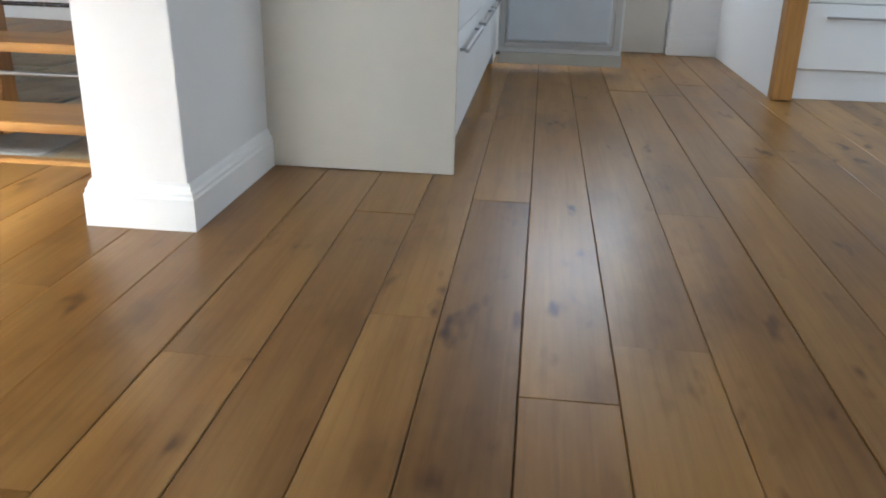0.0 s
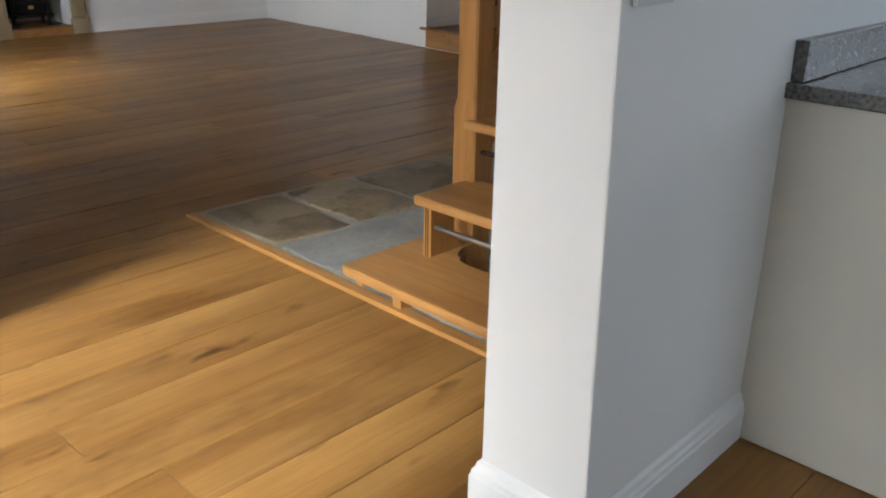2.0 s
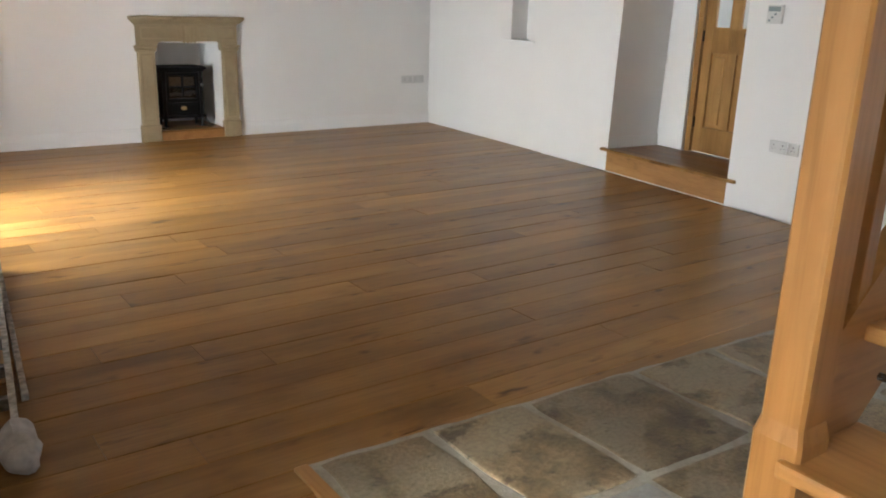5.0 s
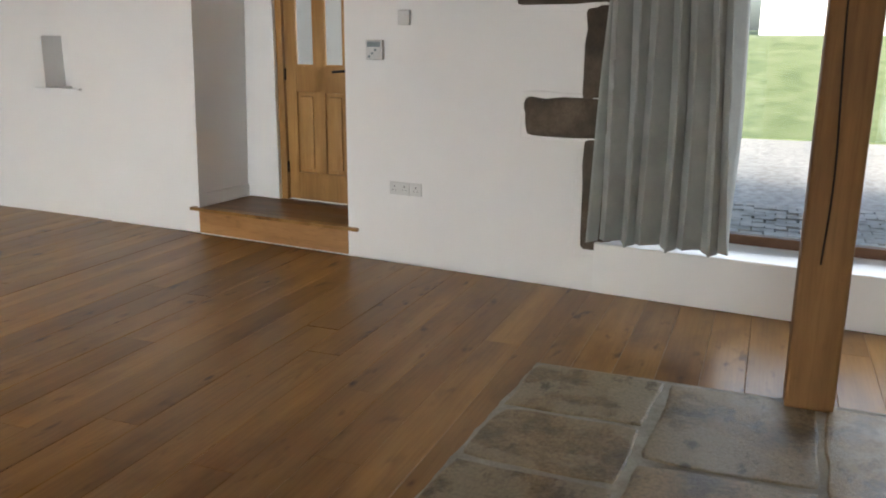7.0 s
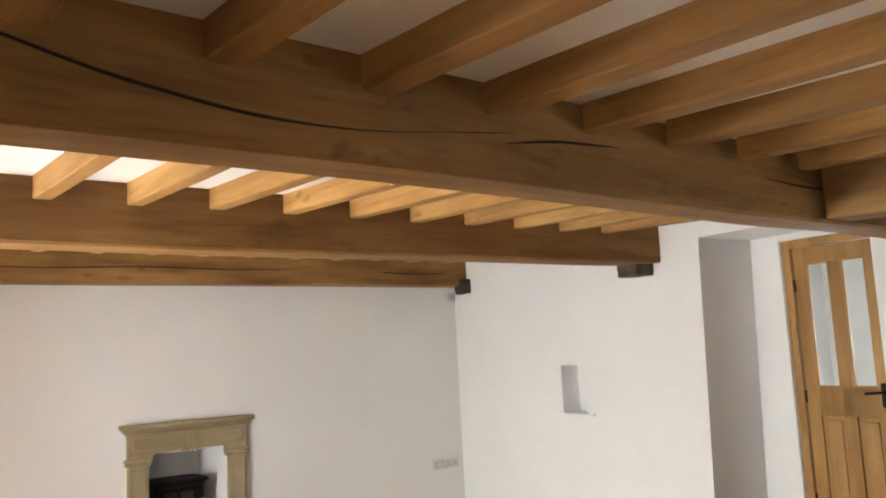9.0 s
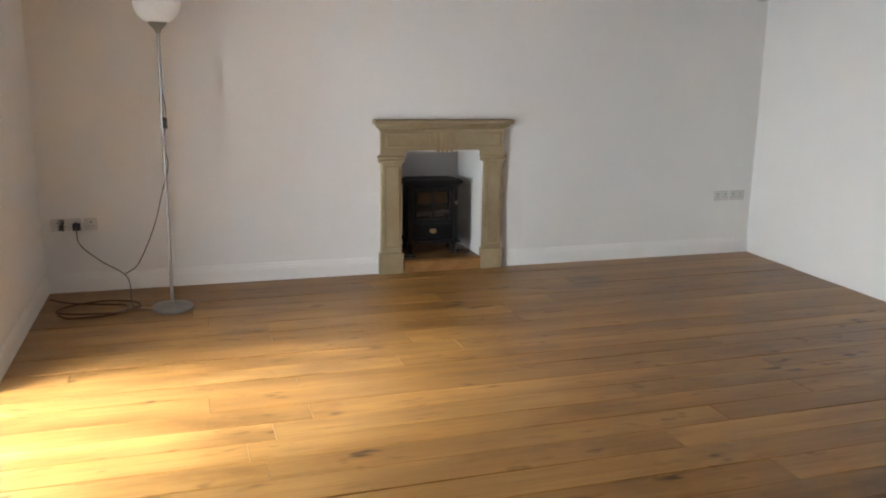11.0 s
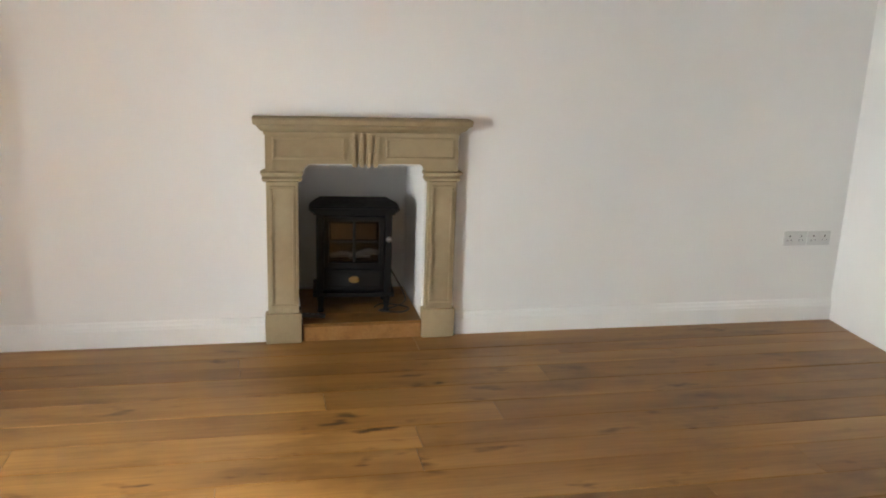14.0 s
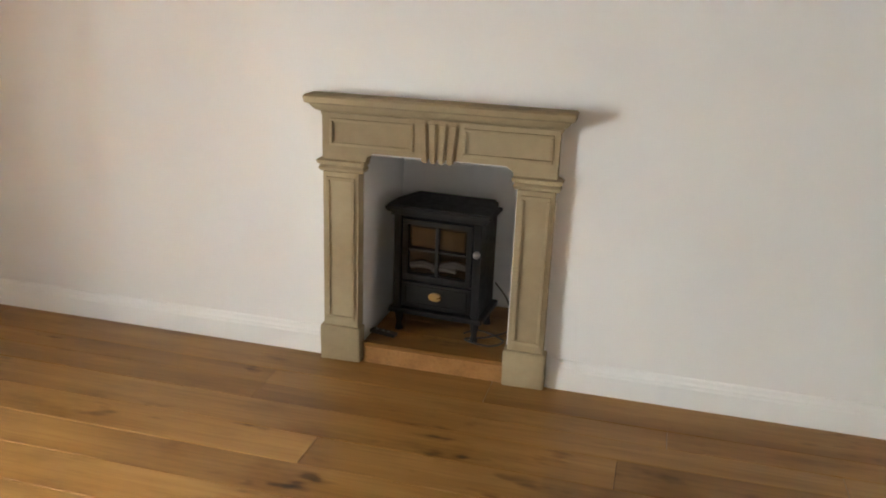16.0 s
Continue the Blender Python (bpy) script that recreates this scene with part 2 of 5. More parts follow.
M_GRASS = stone("lawn", (0.11, 0.15, 0.05), (0.17, 0.21, 0.085), (0.23, 0.26, 0.13), 4, 0.95, 0.8, 0.1)
M_GRAVEL = stone("pale_gravel", (0.3, 0.28, 0.25), (0.42, 0.4, 0.36), (0.52, 0.5, 0.46), 20, 0.95, 0.8, 0.1)
M_COBBLE = stone("cobble", (0.24, 0.22, 0.18), (0.4, 0.37, 0.32), (0.52, 0.49, 0.44), 8, 0.85, 0.8, 0.3)
M_RENDER = plaster("white_render", (0.86, 0.85, 0.83))
M_ROOF = stone("slate_roof", (0.06, 0.06, 0.065), (0.09, 0.09, 0.1), (0.13, 0.13, 0.14), 5, 0.7)
M_LEAF = stone("leaves", (0.035, 0.07, 0.015), (0.06, 0.11, 0.025), (0.1, 0.15, 0.045), 7, 0.8, 0.3, 0.4)


def curtain_cloth():
    k = Mat("duck_egg_curtain", 0.9)
    w = k.noise(k.place((260, 260, 260), False), 1.0, 2)
    a = k.noise(k.place((1, 1, 1), False), 6, 3)
    col = k.ramp(a, [(0.3, (0.31, 0.33, 0.315)), (0.7, (0.39, 0.41, 0.39))])
    k.b.inputs["Sheen Weight"].default_value = 0.2
    return k.out(k.mix(col, k.ramp(w, [(0.3, (0.86,) * 3), (0.7, (1.05,) * 3)]), 1.0, "MULTIPLY"), None, w, 0.2, 0.002)


M_CURTAIN = curtain_cloth()


def clear_glass(name, rough=0.0):
    k = Mat(name, rough)
    k.b.inputs["Transmission Weight"].default_value = 1.0
    k.b.inputs["IOR"].default_value = 1.45
    k.b.inputs["Base Color"].default_value = (0.97, 0.99, 0.98, 1)
    return k.m


M_GLASS = clear_glass("window_glass")

# ---------- building helpers ----------


def box(bm, x0, x1, y0, y1, z0, z1, bevel=0.0, m=None):
    """A box in the bmesh, with bevelled edges where asked."""
    v = [bm.verts.new((x, y, z)) for x in (x0, x1) for y in (y0, y1) for z in (z0, z1)]
    f = [bm.faces.new([v[i] for i in q]) for q in ((0, 1, 3, 2), (4, 6, 7, 5), (0, 4, 5, 1), (2, 3, 7, 6), (0, 2, 6, 4), (1, 5, 7, 3))]
    if bevel:
        e = list({e for q in f for e in q.edges})
        r = bmesh.ops.bevel(bm, geom=e, offset=bevel, segments=2, affect="EDGES", profile=0.6)
        v = list({w for q in r["faces"] for w in q.verts} | {w for w in v if w.is_valid})
    if m is not None:
        bmesh.ops.transform(bm, matrix=m, verts=v)
    return v


def boxes(*rows, bevel=0.0):
    bm = bmesh.new()
    for r in rows:
        box(bm, *r, bevel=bevel)
    return bm


def tube(bm, points, radius, sides=12, cap=True):
    """A round bar along a line of points; radius may be a list."""
    pts = [Vector(p) for p in points]
    rad = radius if isinstance(radius, (list, tuple)) else [radius] * len(pts)
    rings = []
    up = Vector((0, 0, 1))
    for i, p in enumerate(pts):
        d = (pts[min(i + 1, len(pts) - 1)] - pts[max(i - 1, 0)]).normalized()
        a = d.cross(up if abs(d.z) < 0.95 else Vector((1, 0, 0))).normalized()
        b = a.cross(d)
        rings.append([bm.verts.new(p + (a * math.cos(q) + b * math.sin(q)) * rad[i]) for q in [2 * math.pi * j / sides for j in range(sides)]])
    for r, s in zip(rings, rings[1:]):
        for j in range(sides):
            bm.faces.new((r[j], r[(j + 1) % sides], s[(j + 1) % sides], s[j]))
    if cap:
        bm.faces.new(rings[0])
        bm.faces.new(rings[-1][::-1])
    return bm


def prism(bm, outline, axis, a, b):
    """An outline in the two other axes, drawn out along the axis from a to b."""
    def at(p, w):
        q = list(p)
        q.insert(axis, w)
        return bm.verts.new(q)
    lo, hi = [at(p, a) for p in outline], [at(p, b) for p in outline]
    n = len(lo)
    bm.faces.new(lo)
    bm.faces.new(hi[::-1])
    for i in range(n):
        bm.faces.new((lo[i], hi[i], hi[(i + 1) % n], lo[(i + 1) % n]))
    return bm


def curve_points(points, steps=8):
    """A smooth line through the points."""
    p = [Vector(q) for q in points]
    p = [p[0] * 2 - p[1]] + p + [p[-1] * 2 - p[-2]]
    out = []
    for i in range(1, len(p) - 2):
        for k in range(steps):
            t = k / steps
            out.append(0.5 * (2 * p[i] + (p[i + 1] - p[i - 1]) * t + (2 * p[i - 1] - 5 * p[i] + 4 * p[i + 1] - p[i + 2]) * t * t + (3 * p[i] - p[i - 1] - 3 * p[i + 1] + p[i + 2]) * t ** 3))
    return out + [p[-2]]


def mesh_of(name, bm, material, smooth=False):
    bmesh.ops.recalc_face_normals(bm, faces=bm.faces)
    me = bpy.data.meshes.new(name)
    bm.to_mesh(me)
    bm.free()
    me.materials.append(material)
    if smooth:
        me.shade_smooth()
        me.set_sharp_from_angle(angle=radians(38))
    return me


def part(name, bm, material, parent=None, label="", smooth=False):
    ob = new(name, mesh_of(name, bm, material, smooth))
    if parent is not None:
        ob.parent = parent
    return tagged(ob, label)


def thing(name, label, category, m=None, group="", kind=""):
    ob = new(name)
    if m is not None:
        ob.matrix_world = m
    return tagged(ob, label, category, group, kind)


def structure(name, bm, material, label, category="wall", m=None, smooth=False):
    ob = part(name, bm, material, None, label, smooth)
    if m is not None:
        ob.matrix_world = m
    return tagged(ob, label, category, "", "structure")


def rough_block(bm, x0, x1, y0, y1, z0, z1, seed=0, cuts=3, amount=0.02, roundness=0.03):
    """A weathered, rounded stone block."""
    v = box(bm, x0, x1, y0, y1, z0, z1)
    e = list({e for w in v for e in w.link_edges})
    r = bmesh.ops.bevel(bm, geom=e, offset=roundness, segments=3, affect="EDGES", profile=0.5)
    faces = list({f for w in v if w.is_valid for f in w.link_faces} | set(r["faces"]))
    edges = list({q for f in faces for q in f.edges if q.calc_length() > roundness * 1.5})
    if cuts:
        s = bmesh.ops.subdivide_edges(bm, edges=edges, cuts=cuts, use_grid_fill=True)
    verts = list({w for f in faces if f.is_valid for w in f.verts})
    for w in verts:
        w.co += noise.noise_vector(w.co * 7 + Vector((seed * 3.1, seed, 0))) * amount
    return bm


# the kitchen side is laid out from its own corner
KIT = Matrix.Translation((0, -0.1, 0))
# the right-hand wall runs at a slight skew: x along it away from the kitchen, y into the room
RW = Matrix.Translation((5.564, 2.174, 0)) @ Matrix(((0.1124, -0.9937, 0, 0), (0.9937, 0.1124, 0, 0), (0, 0, 1, 0), (0, 0, 0, 1)))
# ---------- large structure ----------
FPY = 8.53          # face of the fireplace wall
T = 0.6             # thickness of the stone walls

sub = structure("subfloor", boxes((-5, 7.2, -5, 9.6, -0.2, -0.012)), plain("dark_underlay", (0.03, 0.022, 0.016), 0.9), "dark underlay beneath the oak floor", "floor")

# right-hand wall with the window, door recess and niche
right_wall = structure("wall_east", boxes(
    (-7.0, -2.55, -T, 0, -0.1, 2.9), (-2.55, 0.02, -T, 0, -0.1, 0.29), (-2.55, 0.02, -T, 0, 2.14, 2.9),
    (0.02, 1.80, -T, 0, -0.1, 2.9), (1.80, 3.19, -T, 0, 2.385, 2.9), (1.80, 3.19, -T, 0, -0.1, 0.17)), M_WALL, "thick white-plastered stone wall with window and door recess", "wall", RW)
# beyond the recess the wall bends a little into the room
RF = RW @ Matrix.Translation((3.19, 0, 0)) @ Matrix.Rotation(radians(2.4), 4, "Z") @ Matrix.Translation((-3.19, -0.02, 0))
structure("wall_east_far", boxes(
    (3.192, 4.455, -T, 0, -0.1, 2.9), (4.455, 4.76, -T, 0, -0.1, 1.06), (4.455, 4.76, -T, 0, 1.475, 2.9),
    (4.455, 4.76, -T, -0.2, 1.06, 1.475), (4.76, 7.2, -T, 0, -0.1, 2.9)), M_WALL, "thick white-plastered stone wall with a niche", "wall", RF)
apron = structure("trim_apron", boxes((-2.5, 0.022, 0.002, 0.045, 0.0, 0.302), bevel=0.004), M_SKIRT, "white painted panel under the window", "trim", RW)

# fireplace wall with its recess
structure("wall_north", boxes((-0.6, 2.925, FPY, FPY + T, -0.1, 2.9), (3.595, 6.9, FPY, FPY + T, -0.1, 2.9), (2.925, 3.595, FPY, FPY + T, 0.945, 2.9),
                              (2.7, 3.8, FPY + T, FPY + T + 0.1, -0.1, 1.6)), M_WALL, "white-plastered fireplace wall", "wall")
LW = Matrix.Translation((0.15, 1.862, 0)) @ Matrix.Rotation(radians(-2.0), 4, "Z")
structure("wall_west", boxes((-T, 0, -0.1, 3.3, -0.1, 2.9), (-T, 0, 3.3, 4.755, 1.72, 2.9)), M_WALL, "white-plastered wall with a deep window reveal", "wall", LW)
structure("wall_west_far", boxes((-0.35, 0.375, 6.62, 9.2, -0.1, 2.9), (-0.35, 0.375, 5.0, 6.618, 1.715, 2.9)), M_WALL, "white-plastered wall beyond the window reveal", "wall")
structure("wall_west_return", boxes((-2.295, 0.0, 0.0, 0.4, -0.1, 2.9)), M_WALL, "white-plastered cross wall", "wall", Matrix.Translation((0.145, 1.762, 0)))
# unseen outer walls, positions assumed so that daylight falls where it should
structure("wall_dining_west", boxes((-2.15, -1.75, -4.5, -0.3, -0.1, 2.9), (-2.15, -1.75, 1.6, 1.762, -0.1, 2.9), (-2.15, -1.75, -0.3, 1.6, 2.2, 2.9)), M_WALL, "assumed white-plastered outer wall with a window, out of view", "wall")
structure("wall_south", boxes((-2.15, 0.6, -5.0, -4.5, -0.1, 2.9), (3.2, 6.6, -5.0, -4.5, -0.1, 2.9), (0.6, 3.2, -5.0, -4.5, -0.1, 0.7), (0.6, 3.2, -5.0, -4.5, 2.2, 2.9)), M_WALL, "assumed white-plastered outer wall with a window, out of view", "wall")
stair_wall = boxes((0.855, 4.9, -0.091, 0.192, -0.02, 2.9), bevel=0.006)
for v in stair_wall.verts:
    if v.co.x < 0.9 and v.co.y < 0:
        v.co.y += 0.024 * max(0.0, v.co.z)      # the free corner leans
structure("wall_stair", stair_wall, M_WALL, "white-plastered wall end between stair and kitchen", "wall", KIT)
structure("wall_kitchen_end", boxes((5.0, 5.15, -3.4, -1.95, -0.1, 2.9), (5.17, 5.3, -1.95, -0.112, -0.1, 0.98), (5.17, 5.3, -1.95, -0.112, 2.1, 2.9), (5.17, 5.3, -0.9, -0.112, 0.98, 2.1), (5.17, 5.3, -1.95, -1.9, 0.98, 2.1)), M_WALL, "white kitchen end wall with a window over the low cabinet", "wall", KIT)
structure("wall_kitchen_nib", boxes((3.43, 5.0, -2.37, -2.29, -0.02, 2.9)), M_WALL, "thin white partition beside the oak post", "wall", KIT)


def skirting(name, length, m, high=0.135, thick=0.018):
    """A moulded skirting board along x, its back on y = 0."""
    bm = bmesh.new()
    prism(bm, [(0, 0), (thick, 0), (thick, high - 0.045), (thick - 0.003, high - 0.036), (thick - 0.003, high - 0.028), (thick - 0.008, high - 0.018), (thick - 0.010, high - 0.006), (thick - 0.014, high), (0, high)], 0, 0, length)
    return structure(name, bm, M_SKIRT, "white moulded skirting board", "skirting board", m)


def along(a, b):
    """Pose of a skirting whose x runs from a to b, its face to the left."""
    d = Vector((b[0] - a[0], b[1] - a[1]))
    return Matrix.Translation((a[0], a[1], 0)) @ Matrix.Rotation(math.atan2(d.y, d.x), 4, "Z"), d.length


for a, b, h in (((6.2, FPY), (3.79, FPY), 0.135), ((2.75, FPY), (0.36, FPY), 0.135)):
    m, n = along(a, b)
    skirting("baseboard", n, m, h)
skirting("baseboard", 3.4, LW @ Matrix.Translation((0, 3.3, 0)) @ Matrix.Rotation(radians(-90), 4, "Z"), 0.135)
m, n = along((0.375, 8.51), (0.375, 6.62))
skirting("baseboard", n, m, 0.135)
skirting("baseboard", 0.4, Matrix.Translation((0.393, 6.62, 0)) @ Matrix.Rotation(radians(180), 4, "Z"), 0.135)
skirting("baseboard", 1.9, Matrix.Translation((0.163, 1.762, 0)) @ Matrix.Rotation(radians(180), 4, "Z"), 0.16)


def pillar_skirting():
    """Skirting round the three free sides of the wall end."""
    bm = bmesh.new()
    prof = [(0.0, 0.0), (0.02, 0.0), (0.02, 0.092), (0.016, 0.1), (0.016, 0.108), (0.01, 0.115), (0.007, 0.128), (0.0, 0.136)]
    x0, x1, y0, y1 = 0.855, 1.553, -0.091, 0.192
    rings = []
    for px, py, nx, ny in ((x1, y0, 0, -1), (x0, y0, -1, -1), (x0, y1, -1, 1), (x1 + 2.6, y1, 0, 1)):
        rings.append([bm.verts.new((px + nx * d, py + ny * d, z)) for d, z in prof])
    for r, s in zip(rings, rings[1:]):
        for i in range(len(prof) - 1):
            bm.faces.new((r[i], s[i], s[i + 1], r[i + 1]))
    bm.faces.new(rings[0])
    structure("baseboard", bm, M_SKIRT, "white moulded skirting round the wall end", "skirting board", KIT)


pillar_skirting()
structure("baseboard", boxes((4.975, 4.998, -2.29, -1.95, 0, 0.12), (4.982, 4.998, -2.29, -1.95, 0.12, 0.15), bevel=0.003), M_SKIRT, "white moulded skirting board", "skirting board", KIT)

# ceiling, following the slight rise of the beams, open over the stair


def ceil_z(y):
    return 2.335 + 0.04 * max(y, 0.5)


def ceiling_mesh():
    bm = bmesh.new()
    for x0, x1, y0, y1 in ((-2.15, 1.9, -5, 1.9), (-0.55, 1.9, 1.9, 9.4), (4.15, 7.2, -5, 9.4), (1.9, 4.15, -5, 0.1), (1.9, 4.15, 1.0, 9.4)):
        vs = [bm.verts.new((x, y, ceil_z(y) + h)) for h in (0, 0.12) for x, y in ((x0, y0), (x1, y0), (x1, y1), (x0, y1))]
        for q in ((0, 1, 2, 3), (7, 6, 5, 4), (0, 4, 5, 1), (1, 5, 6, 2), (2, 6, 7, 3), (3, 7, 4, 0)):
            bm.faces.new([vs[i] for i in q])
    return bm


structure("ceiling", ceiling_mesh(), M_CEIL, "white plastered ceiling between the joists", "ceiling")
# added box above the stair opening, out of view, keeps outside light from leaking in
structure("wall_landing", boxes((1.75, 4.3, 1.0, 1.1, 2.45, 4.6), (1.75, 4.3, 0.0, 0.1, 2.45, 4.6), (1.65, 1.75, 0.0, 1.1, 2.45, 4.6), (4.3, 4.4, 0.0, 1.1, 2.45, 4.6), (1.65, 4.4, 0.0, 1.1, 4.6, 4.7)), M_WALL, "unseen white box closing off the stair opening above", "wall")

# ---------- beams ----------


def beam(name, x0, x1, yc, half, z0, z1, label, seed, crack=None, skew=0.0):
    """A hewn main beam along x with worn arrises and drying cracks."""
    th = thing(name, label, "beam", Matrix.Translation((x0, yc, 0)) @ Matrix.Rotation(skew, 4, "Z"))
    bm = bmesh.new()
    n = 34
    rings = []
    L = x1 - x0
    c = 0.014
    for i in range(n + 1):
        x = L * i / n
        wob = [noise.noise((x * 0.8 + seed * 9, k * 3.3, 0)) * 0.012 for k in range(4)]
        y0, y1, za, zb = -half + wob[0], half + wob[1], z0 + wob[2], z1
        rings.append([bm.verts.new((x, y, z)) for y, z in ((y0 + c, za), (y1 - c, za), (y1, za + c), (y1, zb), (y0, zb), (y0, za + c))])
    for r, s in zip(rings, rings[1:]):
        for j in range(6):
            bm.faces.new((r[j], r[(j + 1) % 6], s[(j + 1) % 6], s[j]))
    bm.faces.new(rings[0])
    bm.faces.new(rings[-1])
    part("timber", bm, M_BEAM_X, th)
    for k, pts in enumerate(crack or ()):
        bm = bmesh.new()
        line = curve_points([(x - x0, -half - 0.001, z) for x, z in pts], 6)
        m = len(line)
        tube(bm, line, [0.0008 + 0.0045 * math.sin(math.pi * i / (m - 1)) ** 0.7 for i in range(m)], 5)
        part("drying_crack", bm, M_BLACKCRACK, th, "dark drying crack along the grain")
    return th


M_BLACKCRACK = plain("dark_crack", (0.02, 0.012, 0.007), 0.95)
beam("ceiling_beam", 0.05, 5.8, 3.487, 0.102, 2.165, 2.60, "large hewn oak beam with a long drying crack", 1,
     [[(0.1, 2.44), (0.6, 2.41), (0.95, 2.36), (1.18, 2.31), (1.33, 2.285), (1.52, 2.262), (1.66, 2.255), (1.82, 2.256), (1.99, 2.267), (2.17, 2.29), (2.5, 2.33)], [(2.45, 2.29), (2.7, 2.325), (3.03, 2.345)], [(4.0, 2.33), (4.4, 2.32), (4.75, 2.335)]], 0.045)
beam("ceiling_beam", 0.3, 6.05, 5.9, 0.12, 2.245, 2.64, "hewn oak ceiling beam on stone corbels", 2, skew=-0.022)
beam("ceiling_beam", 0.33, 6.15, 8.40, 0.115, 2.32, 2.68, "hewn oak ceiling beam along the fireplace wall", 3,
     [[(1.0, 2.46), (2.0, 2.43), (2.8, 2.45), (3.6, 2.44), (4.3, 2.46)], [(4.9, 2.45), (5.4, 2.43), (5.9, 2.44)]])
structure_beam = thing("ceiling_trimmer", "heavy oak trimmer beam over the window bay", "beam")
tb = bmesh.new()
box(tb, 4.48, 4.70, -0.3, 3.55, 2.165, 2.60, 0.014)
for v in tb.verts:
    if v.co.z < 2.3:
        v.co.z -= 0.04 * (3.4 - v.co.y)
part("timber", tb, M_BEAM_Y, structure_beam)


def joist(x, y0, y1, zb, w=0.105, seed=0):
    """One sawn joist along y with slightly uneven faces."""
    bm = bmesh.new()
    rings = []
    for i in range(9):
        y = y0 + (y1 - y0) * i / 8
        d = [noise.noise((y * 1.5, seed * 2.7, k * 5.0)) * 0.006 for k in range(3)]
        za, zt = zb + 0.035 * (y - y0) + d[2], ceil_z(y) + 0.02
        a, b = x - w / 2 + d[0], x + w / 2 + d[1]
        rings.append([bm.verts.new(p) for p in ((a + 0.006, y, za), (b - 0.006, y, za), (b, y, za + 0.006), (b, y, zt), (a, y, zt), (a, y, za + 0.006))])
    for r, s in zip(rings, rings[1:]):
        for j in range(6):
            bm.faces.new((r[j], r[(j + 1) % 6], s[(j + 1) % 6], s[j]))
    bm.faces.new(rings[0])
    bm.faces.new(rings[-1])
    ob = part("ceiling_joist", bm, M_JOIST, None)
    tagged(ob, "sawn pale oak ceiling joist", "joist", "joists between the beams")


for i in range(13):
    x = 0.738 + 0.4209 * i
    if x < 5.75:
        joist(x, 3.6, 5.79, 2.378, 0.084, i)
    if x < 5.9:
        joist(x + 0.05, 6.01, 8.29, 2.465, 0.084, i + 20)
for i in range(9):
    joist(0.605 + 0.455 * i, 1.02, 3.5, 2.287, 0.105, i + 40)
joist(5.05, 0.3, 3.5, 2.27, 0.12, 71)


def corbel(m, s, z, seed, deep=0.16, wide=0.17, high=0.09):
    bm = bmesh.new()
    rough_block(bm, s - wide / 2, s + wide / 2, -0.1, deep, z, z + high, seed, 2, 0.012, 0.018)
    ob = part("stone_corbel", bm, M_QUOIN, None, smooth=True)
    ob.matrix_world = m
    tagged(ob, "dark stone corbel built into the wall under a beam", "corbel", "corbels under the beams")


corbel(RW, 1.335, 2.068, 1, 0.19, 0.22, 0.15)
corbel(RF, 3.69, 2.158, 2, 0.19, 0.21, 0.1)
corbel(RF, 6.16, 2.235, 3, 0.1, 0.17, 0.15)
# ---------- doorway, door, step ----------
step = thing("step_1", "low oak step into the door recess with a dark polished top", "step", RW, kind="structure")
part("riser", boxes((1.803, 3.187, -0.012, 0.006, 0.0, 0.168), bevel=0.002), wood("oak_riser", (0.27, 0.13, 0.04), (0.36, 0.185, 0.06), (0.43, 0.235, 0.085), 1, 0.4, 0.5), step, "paler oak riser board")
part("nosing", boxes((1.715, 3.262, -0.05, 0.028, 0.172, 0.198), bevel=0.006), M_FLOOR, step)
for i in range(4):
    part("plank", boxes((1.803, 3.187, -0.195 - 0.143 * i, -0.054 - 0.143 * i, 0.172, 0.196), bevel=0.002), wood("recess_plank", (0.10, 0.045, 0.014), (0.16, 0.076, 0.026), (0.21, 0.105, 0.04), 1, 0.36, 0.6) if i == 0 else bpy.data.materials["recess_plank"], step)

structure("trim_recess_skirting", boxes((3.171, 3.189, -0.57, 0.012, 0.198, 0.30), bevel=0.003), M_SKIRT, "white skirting up in the door recess", "skirting board", RW)
structure("trim_architrave", boxes((2.862, 3.188, -0.63, -0.57, 0.2, 2.38), (1.802, 2.08, -0.63, -0.57, 0.2, 2.38), (2.08, 2.862, -0.63, -0.57, 2.33, 2.38), bevel=0.006), M_SKIRT, "white painted door lining", "trim", RW)


jamb = bmesh.new()
prism(jamb, [(3.189, 0.2), (3.189, 2.383), (3.11, 2.383), (3.186, 0.2)], 1, -0.568, 0.001)
structure("wall_recess_jamb", jamb, M_WALL, "leaning plastered jamb of the door recess", "wall", RW)


